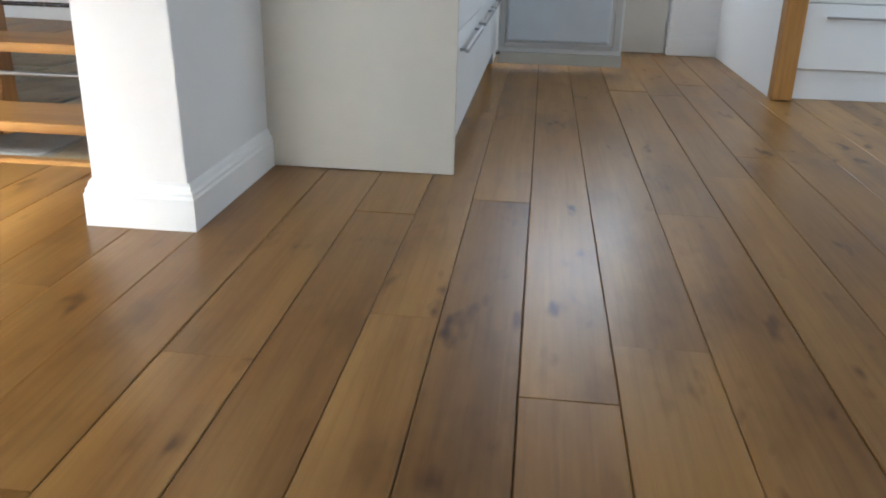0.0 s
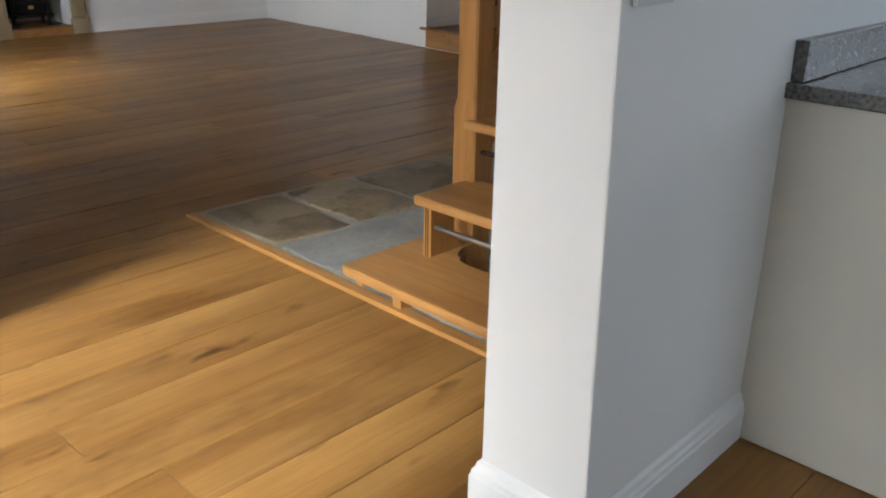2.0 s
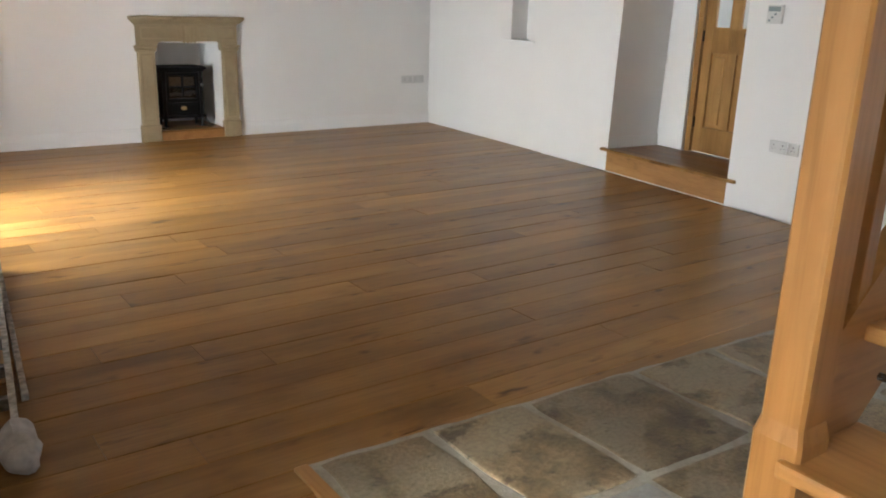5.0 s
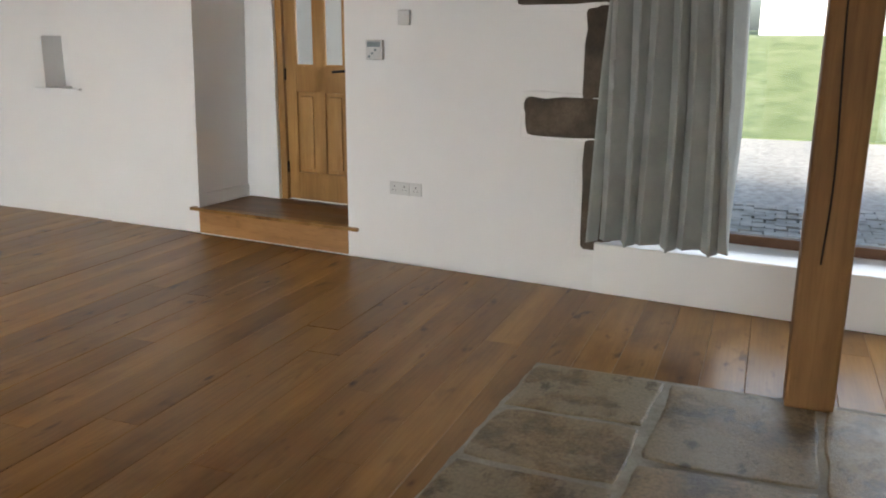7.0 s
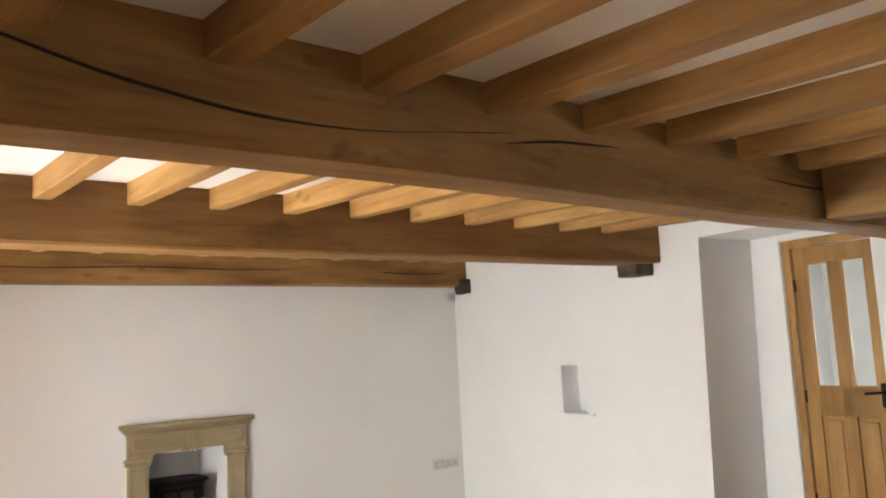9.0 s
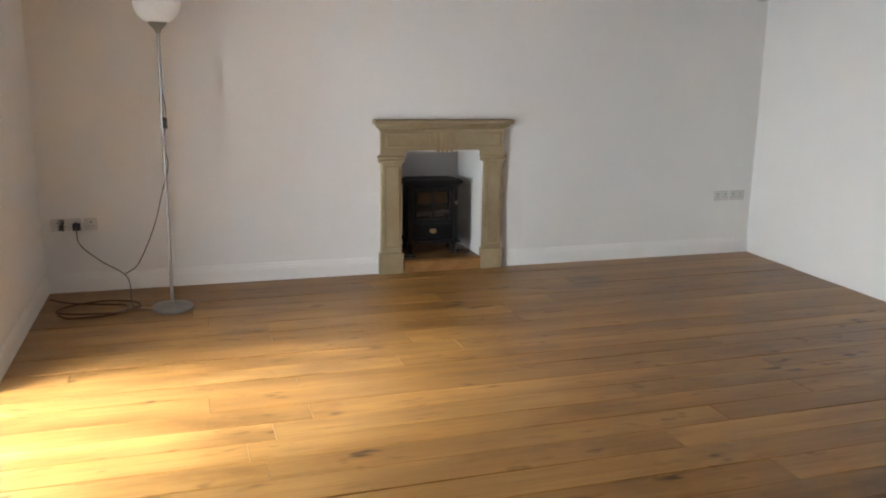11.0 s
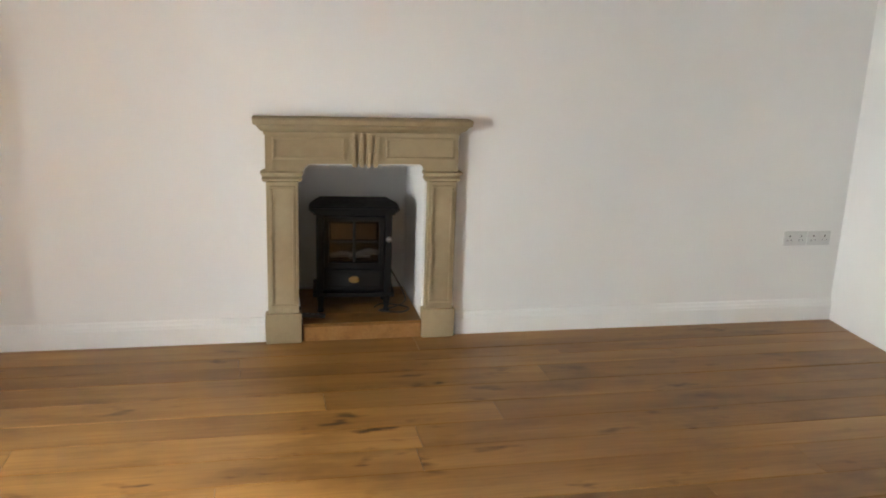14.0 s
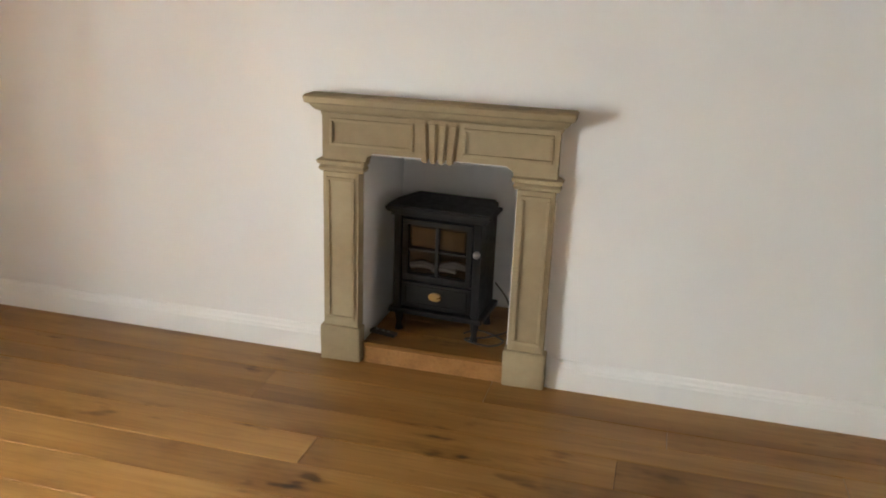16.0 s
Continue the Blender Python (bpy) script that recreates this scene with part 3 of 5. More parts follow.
def door(m):
    th = thing("door_1", "closed oak panelled door with two tall glass lights", "door", m, kind="structure")
    part("door_frame", boxes((2.80, 2.86, -0.66, -0.60, 0.2, 2.33), (2.082, 2.14, -0.66, -0.60, 0.2, 2.33), (2.14, 2.80, -0.66, -0.60, 2.27, 2.33), bevel=0.004), M_DOOR, th)
    y0, y1 = -0.665, -0.625
    a, b = 2.145, 2.795
    c = (a + b) / 2
    rails = ((a, a + 0.1, 0.21, 2.265), (b - 0.1, b, 0.21, 2.265), (c - 0.048, c + 0.048, 0.43, 2.15), (a + 0.1, b - 0.1, 0.21, 0.43), (a + 0.1, b - 0.1, 1.06, 1.26), (a + 0.1, b - 0.1, 2.15, 2.265))
    for x0, x1, z0, z1 in rails:
        part("stile" if z1 - z0 > 1 else "rail", boxes((x0, x1, y0, y1, z0, z1), bevel=0.004), M_DOOR, th)
    for x0, x1 in ((a + 0.1, c - 0.048), (c + 0.048, b - 0.1)):
        bm = bmesh.new()
        box(bm, x0, x1, y0 + 0.014, y1 - 0.018, 0.43, 1.06)
        box(bm, x0 + 0.03, x1 - 0.03, y0 + 0.008, y1 - 0.006, 0.46, 1.03, 0.01)
        part("panel", bm, M_DOOR, th)
        g = part("pane", boxes((x0, x1, y0 + 0.017, y1 - 0.017, 1.26, 2.15)), M_GLASS, th, "bevelled clear glass pane")
        g.visible_shadow = False
        part("glazing_bead", boxes((x0, x0 + 0.012, y1 - 0.016, y1 - 0.004, 1.26, 2.15), (x1 - 0.012, x1, y1 - 0.016, y1 - 0.004, 1.26, 2.15), (x0 + 0.012, x1 - 0.012, y1 - 0.016, y1 - 0.004, 1.26, 1.272), (x0 + 0.012, x1 - 0.012, y1 - 0.016, y1 - 0.004, 2.138, 2.15)), M_DOOR, th)
    for z in (0.42, 1.15, 1.95):
        part("hinge", boxes((2.79, 2.812, -0.626, -0.612, z, z + 0.09), bevel=0.002), M_IRON, th, "black iron hinge")
    h = part("handle", boxes((2.18, 2.222, -0.628, -0.612, 1.13, 1.29), bevel=0.006), M_IRON, th, "black iron lever handle")
    bm = bmesh.new()
    tube(bm, [(2.201, -0.615, 1.23), (2.201, -0.575, 1.23), (2.211, -0.565, 1.23), (2.305, -0.562, 1.222)], 0.009, 8)
    part("lever", bm, M_IRON, h, smooth=True)


door(RW)
# made-up hall behind the door, with an opening opposite to brighten the panes
structure("wall_hall", boxes((0.3, 4.4, -3.4, -3.3, -0.1, 1.0), (0.3, 4.4, -3.4, -3.3, 2.1, 2.6), (0.3, 1.2, -3.4, -3.3, 1.0, 2.1), (3.4, 4.4, -3.4, -3.3, 1.0, 2.1), (0.2, 0.3, -3.3, -0.61, -0.1, 2.6), (4.4, 4.5, -3.3, -0.61, -0.1, 2.6), (0.2, 4.5, -3.4, -0.61, 2.6, 2.7)), M_WALL, "added white hall walls behind the door, open to the outside", "wall", RW)
structure("floor_hall", boxes((0.3, 4.4, -3.3, -0.61, 0.1, 0.195)), plain("hall_mat", (0.3, 0.26, 0.2), 0.9), "added pale hall floor behind the door", "floor", RW)

# niche sill
structure("trim_niche_sill", boxes((4.35, 4.865, -0.195, 0.035, 1.046, 1.062), bevel=0.004), M_SKIRT, "thin white sill of the wall niche", "sill", RF)

# ---------- window bay ----------


def casement(name, m, s0, s1, z0, z1, y, lights, mat, label, sill=None):
    th = thing(name, label, "window", m, kind="structure")
    w = 0.06
    part("window_frame", boxes((s0, s1, y - 0.07, y, z0, z0 + w), (s0, s1, y - 0.07, y, z1 - w, z1), (s0, s0 + w, y - 0.07, y, z0 + w, z1 - w), (s1 - w, s1, y - 0.07, y, z0 + w, z1 - w), bevel=0.004), mat, th)
    step_s = (s1 - s0) / lights
    for i in range(lights):
        if i:
            part("mullion", boxes((s0 + i * step_s - 0.03, s0 + i * step_s + 0.03, y - 0.07, y, z0 + w, z1 - w), bevel=0.004), mat, th)
        g = part("pane", boxes((s0 + i * step_s + 0.03, s0 + (i + 1) * step_s - 0.03, y - 0.037, y - 0.031, z0 + w, z1 - w)), M_GLASS, th, "clear glass pane")
        g.visible_shadow = False
    if sill:
        part("window_sill", boxes(sill, bevel=0.006), M_SKIRT, th, "white painted window board")
    return th


casement("window_1", RW, -2.53, 0.015, 0.308, 2.14, -0.32, 2, wood("window_oak", (0.12, 0.05, 0.02), (0.18, 0.08, 0.03), (0.24, 0.11, 0.045), 1, 0.4, 0.1), "wide window with a stained oak frame above a white board", (-2.55, 0.018, -0.325, 0.06, 0.29, 0.308))
casement("window_2", LW @ Matrix.Rotation(radians(90), 4, "Z"), 3.3, 4.755, 0.05, 1.71, 0.5, 2, M_SKIRT, "tall white-framed window in a deep reveal")
casement("window_3", Matrix.Translation((-1.98, 0, 0)) @ Matrix.Rotation(radians(90), 4, "Z"), -0.3, 1.6, 0.0, 2.2, 0.0, 2, M_SKIRT, "tall white-framed glazed door in the dining end")
casement("window_5", KIT @ Matrix.Translation((5.17, 0, 0)) @ Matrix.Rotation(radians(90), 4, "Z"), -1.9, -0.9, 0.98, 2.1, -0.03, 2, M_SKIRT, "white-framed window over the low kitchen cabinet")
# invented opening behind the kitchen, only there to bring in light
casement("window_4", Matrix.Translation((0, -4.75, 0)), 0.6, 3.2, 0.7, 2.2, 0.0, 3, M_SKIRT, "added white-framed window behind the kitchen, out of view")


def curtain(m, s0, s1, y, z0, z1, folds, seed):
    """A pleated curtain: deep soft folds, gathered at the top, uneven hem."""
    th = thing("curtain", "pleated duck-egg blue lined curtain drawn to the window side", "curtain", m)
    bm = bmesh.new()
    nu, nv = folds * 12, 26
    rows = []
    for j in range(nv + 1):
        v = j / nv
        z = z0 + (z1 - z0) * v
        row = []
        for i in range(nu + 1):
            u = i / nu
            ph = u * folds * 2 * math.pi + 0.9 * math.sin(v * 2.3 + seed) + 1.7 * noise.noise((u * 4, v * 1.2, seed))
            amp = 0.058 * (0.55 + 0.55 * (1 - v)) * (0.8 + 0.5 * noise.noise((u * 6, 3.3, seed)))
            s = s0 + (s1 - s0) * (u + 0.02 * math.sin(ph * 0.5)) + 0.15 * (1 - v) * (u - 0.5)
            row.append(bm.verts.new((s + 0.012 * math.sin(2 * ph), y + amp * math.sin(ph), z + (0.012 * math.sin(ph * 0.5 + 1) if j == 0 else 0))))
        rows.append(row)
    for r, q in zip(rows, rows[1:]):
        for i in range(nu):
            bm.faces.new((r[i], r[i + 1], q[i + 1], q[i]))
    ob = part("cloth", bm, M_CURTAIN, th, smooth=True)
    so = ob.modifiers.new("thickness", "SOLIDIFY")
    so.thickness = 0.006
    bm = bmesh.new()
    box(bm, -2.5, 0.05, y - 0.02, y + 0.02, z1 + 0.012, z1 + 0.05, 0.004)
    part("curtain_track", bm, M_POST, th, "dark stained curtain track")


curtain(RW, -0.69, -0.03, 0.062, 0.325, 2.40, 7, 2.0)

# exposed quoins on the window side
quoins = thing("quoin_stones", "dark gritstone quoins left bare in the white plaster", "stonework", RW, kind="structure")
for k, (s0, s1, z0, z1) in enumerate(((-0.06, 0.59, 1.645, 2.0), (-0.06, 0.155, 1.13, 1.67), (-0.06, 0.505, 0.9, 1.15), (-0.06, 0.14, 0.23, 0.92), (0.63, 0.975, 2.045, 2.30), (-2.5, 0.57, 2.19, 2.36), (-0.06, 0.145, 1.975, 2.21))):
    bm = bmesh.new()
    rough_block(bm, s0, s1, -0.1, 0.022 + 0.006 * (k % 3), z0, z1, k + 4, 4, 0.013, 0.05)
    part("quoin", bm, M_QUOIN, quoins, smooth=True)

# soft plaster lips round the bare stones
for s0, s1, z0, z1 in ((0.0, 0.625, 1.62, 2.03), (0.0, 0.54, 0.875, 1.18), (0.0, 0.185, 0.19, 0.92)):
    bm = bmesh.new()
    rough_block(bm, s0, s1, -0.1, 0.008, z0, z1, 9, 3, 0.012, 0.03)
    structure("trim_plaster_lip", bm, M_WALL, "rounded plaster edge beside bare stone", "plaster", RW, True)

# ---------- small fittings on the walls ----------


def socket_plate(m, wide, gangs, label="white plastic double wall socket", plug=False):
    th = thing("wall_socket", label, "socket", m)
    part("plate", boxes((0, wide, 0, 0.009, 0, 0.086), bevel=0.003), M_PLASTIC, th)
    for g in range(gangs):
        cx = wide * (g + 0.5) / gangs
        bm = boxes((cx - 0.004, cx + 0.004, 0.0085, 0.0098, 0.052, 0.062), (cx - 0.015, cx - 0.009, 0.0085, 0.0098, 0.03, 0.035), (cx + 0.009, cx + 0.015, 0.0085, 0.0098, 0.03, 0.035))
        part("pin_holes", bm, M_BLACK, th)
        part("rocker_switch", boxes((cx + 0.018, cx + 0.027, 0.009, 0.013, 0.052, 0.07), bevel=0.001), M_PLASTIC, th)
    return th


IN = Matrix.Rotation(math.pi, 4, "Z")
socket_plate(RW @ Matrix.Translation((1.212, 0.002, 0.462)), 0.086, 1, "white plastic single wall socket")
socket_plate(RW @ Matrix.Translation((1.305, 0.002, 0.462)), 0.15, 2)
for x, w, g in ((5.93, 0.15, 2), (6.09, 0.15, 2)):
    socket_plate(Matrix.Translation((x, FPY - 0.002, 0.475)) @ IN, w, g)
for x, w, g in ((0.63, 0.15, 2), (0.735, 0.086, 1)):
    socket_plate(Matrix.Translation((x, FPY - 0.002, 0.44)) @ IN, w, g)
socket_plate(Matrix.Translation((0.52, FPY - 0.002, 0.44)) @ IN, 0.086, 1, "white plastic single wall socket")
sw = thing("cooker_switch", "white plastic isolator switch on the wall end", "switch", KIT @ Matrix.Translation((1.002, -0.0665, 1.14)) @ IN)
part("plate", boxes((0, 0.12, 0, 0.01, 0, 0.1), bevel=0.003), M_PLASTIC, sw)
part("rocker_switch", boxes((0.045, 0.075, 0.01, 0.016, 0.03, 0.055), bevel=0.002), M_PLASTIC, sw)
kp = thing("alarm_keypad", "white alarm keypad with a small grey display", "keypad", RW @ Matrix.Translation((1.495, 0.0, 1.334)))
part("housing", boxes((0, 0.125, 0.001, 0.024, 0, 0.125), bevel=0.006), M_PLASTIC, kp)
part("display", boxes((0.012, 0.113, 0.0235, 0.026, 0.082, 0.115), bevel=0.001), M_GREYPLASTIC, kp, "grey glass display")
for r in range(3):
    for c in range(4):
        part("key", boxes((0.018 + c * 0.024, 0.036 + c * 0.024, 0.0235, 0.027, 0.014 + r * 0.021, 0.029 + r * 0.021), bevel=0.001), M_GREYPLASTIC if (r + c) % 4 == 3 else M_PLASTIC, kp)
tm = thing("thermostat", "small white room thermostat", "thermostat", RW @ Matrix.Translation((1.293, 0.0, 1.55)))
part("housing", boxes((0, 0.085, 0.001, 0.026, 0, 0.095), bevel=0.008), M_PLASTIC, tm)
part("dial", boxes((0.02, 0.065, 0.0255, 0.03, 0.05, 0.078), bevel=0.001), M_PLASTIC, tm)
sn = thing("motion_sensor", "small white alarm sensor under the corbel", "sensor", Matrix.Translation((6.07, FPY - 0.06, 2.17)))
part("housing", boxes((-0.03, 0.03, -0.0, 0.05, 0, 0.08), bevel=0.01), M_PLASTIC, sn)

# ---------- fireplace ----------


def moulded(bm, x0, x1, yb, prof, side=0.75):
    """A moulding along x: rows of (projection, z), mitred back at both ends."""
    rings = []
    for p, z in prof:
        rings.append([bm.verts.new(q) for q in ((x0 - (p - 0.05) * side, yb, z), (x0 - (p - 0.05) * side, yb - p, z), (x1 + (p - 0.05) * side, yb - p, z), (x1 + (p - 0.05) * side, yb, z))])
    for r, s in zip(rings, rings[1:]):
        for j in range(4):
            bm.faces.new((r[j], r[(j + 1) % 4], s[(j + 1) % 4], s[j]))
    bm.faces.new(rings[0])
    bm.faces.new(rings[-1][::-1])
    return bm


def framed(bm, x0, x1, z0, z1, y, deep=0.008, border=0.02):
    """A sunk panel with a raised bead on a face looking to -y."""
    for a, b, c, d in ((x0, x1, z0, z0 + border), (x0, x1, z1 - border, z1), (x0, x0 + border, z0 + border, z1 - border), (x1 - border, x1, z0 + border, z1 - border)):
        box(bm, a, b, y - deep, y, c, d, 0.003)
    return bm


def fireplace():
    th = thing("fireplace_surround", "carved buff sandstone fireplace surround with a moulded shelf", "fireplace")
    f = 8.475
    for x0, x1 in ((2.762, 2.935), (3.60, 3.766)):
        leg = part("pilaster", boxes((x0 + 0.006, x1 - 0.006, f + 0.006, FPY + 0.02, 0.165, 0.872), bevel=0.004), M_SURROUND, th)
        part("pilaster_panel", framed(bmesh.new(), x0 + 0.022, x1 - 0.022, 0.2, 0.85, f + 0.006, 0.008, 0.016), M_SURROUND, leg)
        bm = bmesh.new()
        rough_block(bm, x0 - 0.008, x1 + 0.008, f - 0.008, FPY + 0.01, 0.002, 0.168, x0, 2, 0.004, 0.008)
        part("plinth_block", bm, M_SURROUND, th, "greyer worn plinth block", True)
        bm = bmesh.new()
        moulded(bm, x0, x1, FPY + 0.02, [(0.05, 0.868), (0.062, 0.872), (0.07, 0.885), (0.062, 0.898), (0.074, 0.905), (0.078, 0.918), (0.066, 0.926), (0.05, 0.93)])
        part("capital", bm, M_SURROUND, th)
    bm = bmesh.new()
    # lintel with small shouldered corners
    prism(bm, [(2.766, 0.926), (2.958, 0.926), (2.965, 0.945), (2.99, 0.962), (3.555, 0.962), (3.58, 0.945), (3.587, 0.926), (3.762, 0.926), (3.762, 1.12), (2.766, 1.12)], 1, f + 0.008, FPY + 0.02)
    part("lintel", bm, M_SURROUND, th)
    for a, b in ((2.80, 3.165), (3.375, 3.74)):
        part("frieze_panel", framed(bmesh.new(), a, b, 0.985, 1.10, f + 0.008, 0.008, 0.014), M_SURROUND, th)
    for i in range(4):
        top, bot = 3.185 + i * 0.044, 3.203 + i * 0.035
        bm = bmesh.new()
        prism(bm, [(bot, 0.945), (bot + 0.029, 0.945), (top + 0.036, 1.112), (top, 1.112)], 1, f - 0.005, f + 0.01)
        bmesh.ops.bevel(bm, geom=list(bm.edges), offset=0.006, segments=2, affect="EDGES")
        part("flute", bm, M_SURROUND, th)
    bm = bmesh.new()
    moulded(bm, 2.766, 3.762, FPY + 0.02, [(0.05, 1.105), (0.06, 1.112), (0.062, 1.124), (0.085, 1.135), (0.1, 1.15), (0.105, 1.158), (0.125, 1.166), (0.13, 1.19), (0.122, 1.198)])
    part("mantel_shelf", bm, M_SURROUND, th)
    h = thing("hearth_platform", "low oak-boarded platform inside the fireplace", "hearth")
    part("riser", boxes((2.95, 3.59, 8.492, 8.512, 0.001, 0.082), bevel=0.002), bpy.data.materials["oak_riser"], h)
    for i in range(4):
        part("plank", boxes((2.95, 3.59, 8.49 + 0.158 * i, 8.645 + 0.158 * i, 0.084, 0.1), bevel=0.002), M_FLOOR, h)


fireplace()


def stove():
    th = thing("electric_stove", "black cast-iron style electric stove with glazed door", "stove", Matrix.Translation((3.245, 8.79, 0.1)) @ Matrix.Rotation(radians(-4), 4, "Z") @ Matrix.Diagonal((1, 1, 0.97, 1)))
    part("body", boxes((-0.2, 0.2, -0.115, 0.13, 0.12, 0.585), bevel=0.006), M_IRON, th)
    bm = bmesh.new()
    prism(bm, [(-0.245, -0.16), (0.245, -0.16), (0.245, -0.02), (0.195, 0.15), (-0.195, 0.15), (-0.245, -0.02)], 2, 0.592, 0.625)
    bmesh.ops.bevel(bm, geom=list(bm.edges), offset=0.01, segments=2, affect="EDGES")
    part("top_plate", bm, M_IRON, th)
    part("cornice", boxes((-0.222, 0.222, -0.14, 0.14, 0.574, 0.593), bevel=0.006), M_IRON, th)
    for x in (-0.205, 0.17):
        part("corner_pillar", boxes((x, x + 0.036, -0.142, -0.108, 0.1, 0.576), bevel=0.005), M_IRON, th)
    part("base_plate", boxes((-0.225, 0.225, -0.15, 0.14, 0.095, 0.122), bevel=0.008), M_IRON, th)
    for x in (-0.2, 0.165):
        for y in (-0.13, 0.09):
            bm = bmesh.new()
            tube(bm, [(x + 0.018, y + 0.018, 0.0), (x + 0.018, y + 0.018, 0.03), (x + 0.018, y + 0.018, 0.097)], [0.02, 0.014, 0.024], 8)
            part("leg", bm, M_IRON, th, smooth=True)
    dm = bmesh.new()
    vs = [[dm.verts.new((x, y, z)) for x, z in ((-a, 0.4175 - h), (a, 0.4175 - h), (a, 0.4175 + h), (-a, 0.4175 + h))] for y, a, h in ((-0.116, 0.165, 0.1475), (-0.14, 0.162, 0.1445), (-0.14, 0.138, 0.1205), (-0.116, 0.135, 0.1175))]
    for r, q in zip(vs, vs[1:]):
        for n in range(4):
            dm.faces.new((r[n], r[(n + 1) % 4], q[(n + 1) % 4], q[n]))
    d = part("door", dm, M_IRON, th)
    part("glazing_bar", boxes((-0.008, 0.008, -0.138, -0.12, 0.30, 0.535), bevel=0.002), M_IRON, d)
    part("glazing_bar", boxes((-0.135, 0.135, -0.136, -0.122, 0.412, 0.424), bevel=0.002), M_IRON, d)
    g = part("glass", boxes((-0.135, 0.135, -0.121, -0.118, 0.30, 0.535)), M_SMOKE, d, "smoked stove glass")
    bm = bmesh.new()
    bmesh.ops.create_uvsphere(bm, u_segments=12, v_segments=8, radius=0.017, matrix=Matrix.Translation((0.19, -0.158, 0.44)))
    tube(bm, [(0.19, -0.14, 0.44), (0.19, -0.158, 0.44)], 0.007, 8)
    part("knob", bm, M_STEEL, th, "bright metal door knob", True)
    part("ash_drawer", boxes((-0.165, 0.165, -0.138, -0.115, 0.135, 0.258), bevel=0.006), M_IRON, th)
    part("drawer_moulding", framed(bmesh.new(), -0.15, 0.15, 0.148, 0.245, -0.138, 0.006, 0.01), M_IRON, th)
    bm = bmesh.new()
    tube(bm, [(0, -0.138, 0.2), (0, -0.147, 0.2)], 0.02, 20)
    bmesh.ops.scale(bm, vec=(1.5, 1, 1), verts=bm.verts)
    part("badge", bm, M_BRASS, th, "oval brass badge")
    for i, (x, z) in enumerate(((-0.07, 0.335), (0.03, 0.33), (0.08, 0.35))):
        bm = bmesh.new()
        tube(bm, [(x - 0.06, -0.113, z), (x, -0.108, z + 0.015), (x + 0.06, -0.112, z + 0.004)], [0.018, 0.024, 0.017], 9)
        part("log", bm, M_LOG, th, "imitation log behind the glass", True)
    for i in range(2):
        part("firebrick", boxes((-0.125 + 0.13 * i, -0.01 + 0.13 * i, -0.1165, -0.114, 0.43, 0.52), bevel=0.001), M_TANBRICK, th, "tan lining behind the glass")


def smoked():
    k = Mat("smoked_glass", 0.05)
    k.b.inputs["Transmission Weight"].default_value = 1.0
    k.b.inputs["Base Color"].default_value = (0.5, 0.45, 0.4, 1)
    return k.m


M_SMOKE = smoked()
stove()


def cord(name, points, r, mat, label, category="cable"):
    bm = bmesh.new()
    tube(bm, curve_points(points, 10), r, 6)
    ob = part(name, bm, mat, None, label, True)
    tagged(ob, label, category)
    return ob


cord("power_cable", [(3.46, 8.92, 0.3), (3.52, 8.95, 0.2), (3.56, 8.85, 0.107), (3.48, 8.72, 0.106), (3.38, 8.66, 0.106), (3.5, 8.62, 0.106), (3.55, 8.7, 0.106), (3.42, 8.78, 0.106), (3.36, 8.72, 0.106)], 0.0045, M_BLACK, "loose black power cable on the hearth boards")
rc = thing("remote_control", "small black remote control lying on the hearth", "remote control", Matrix.Translation((3.01, 8.60, 0.101)) @ Matrix.Rotation(radians(-12), 4, "Z"))
part("casing", boxes((-0.065, 0.065, -0.018, 0.018, 0, 0.018), bevel=0.005), M_BLACK, rc)
for i in range(3):
    part("button", boxes((-0.04 + 0.03 * i, -0.025 + 0.03 * i, -0.006, 0.006, 0.0175, 0.02), bevel=0.001), M_GREYPLASTIC, rc)

# ---------- floor lamp ----------


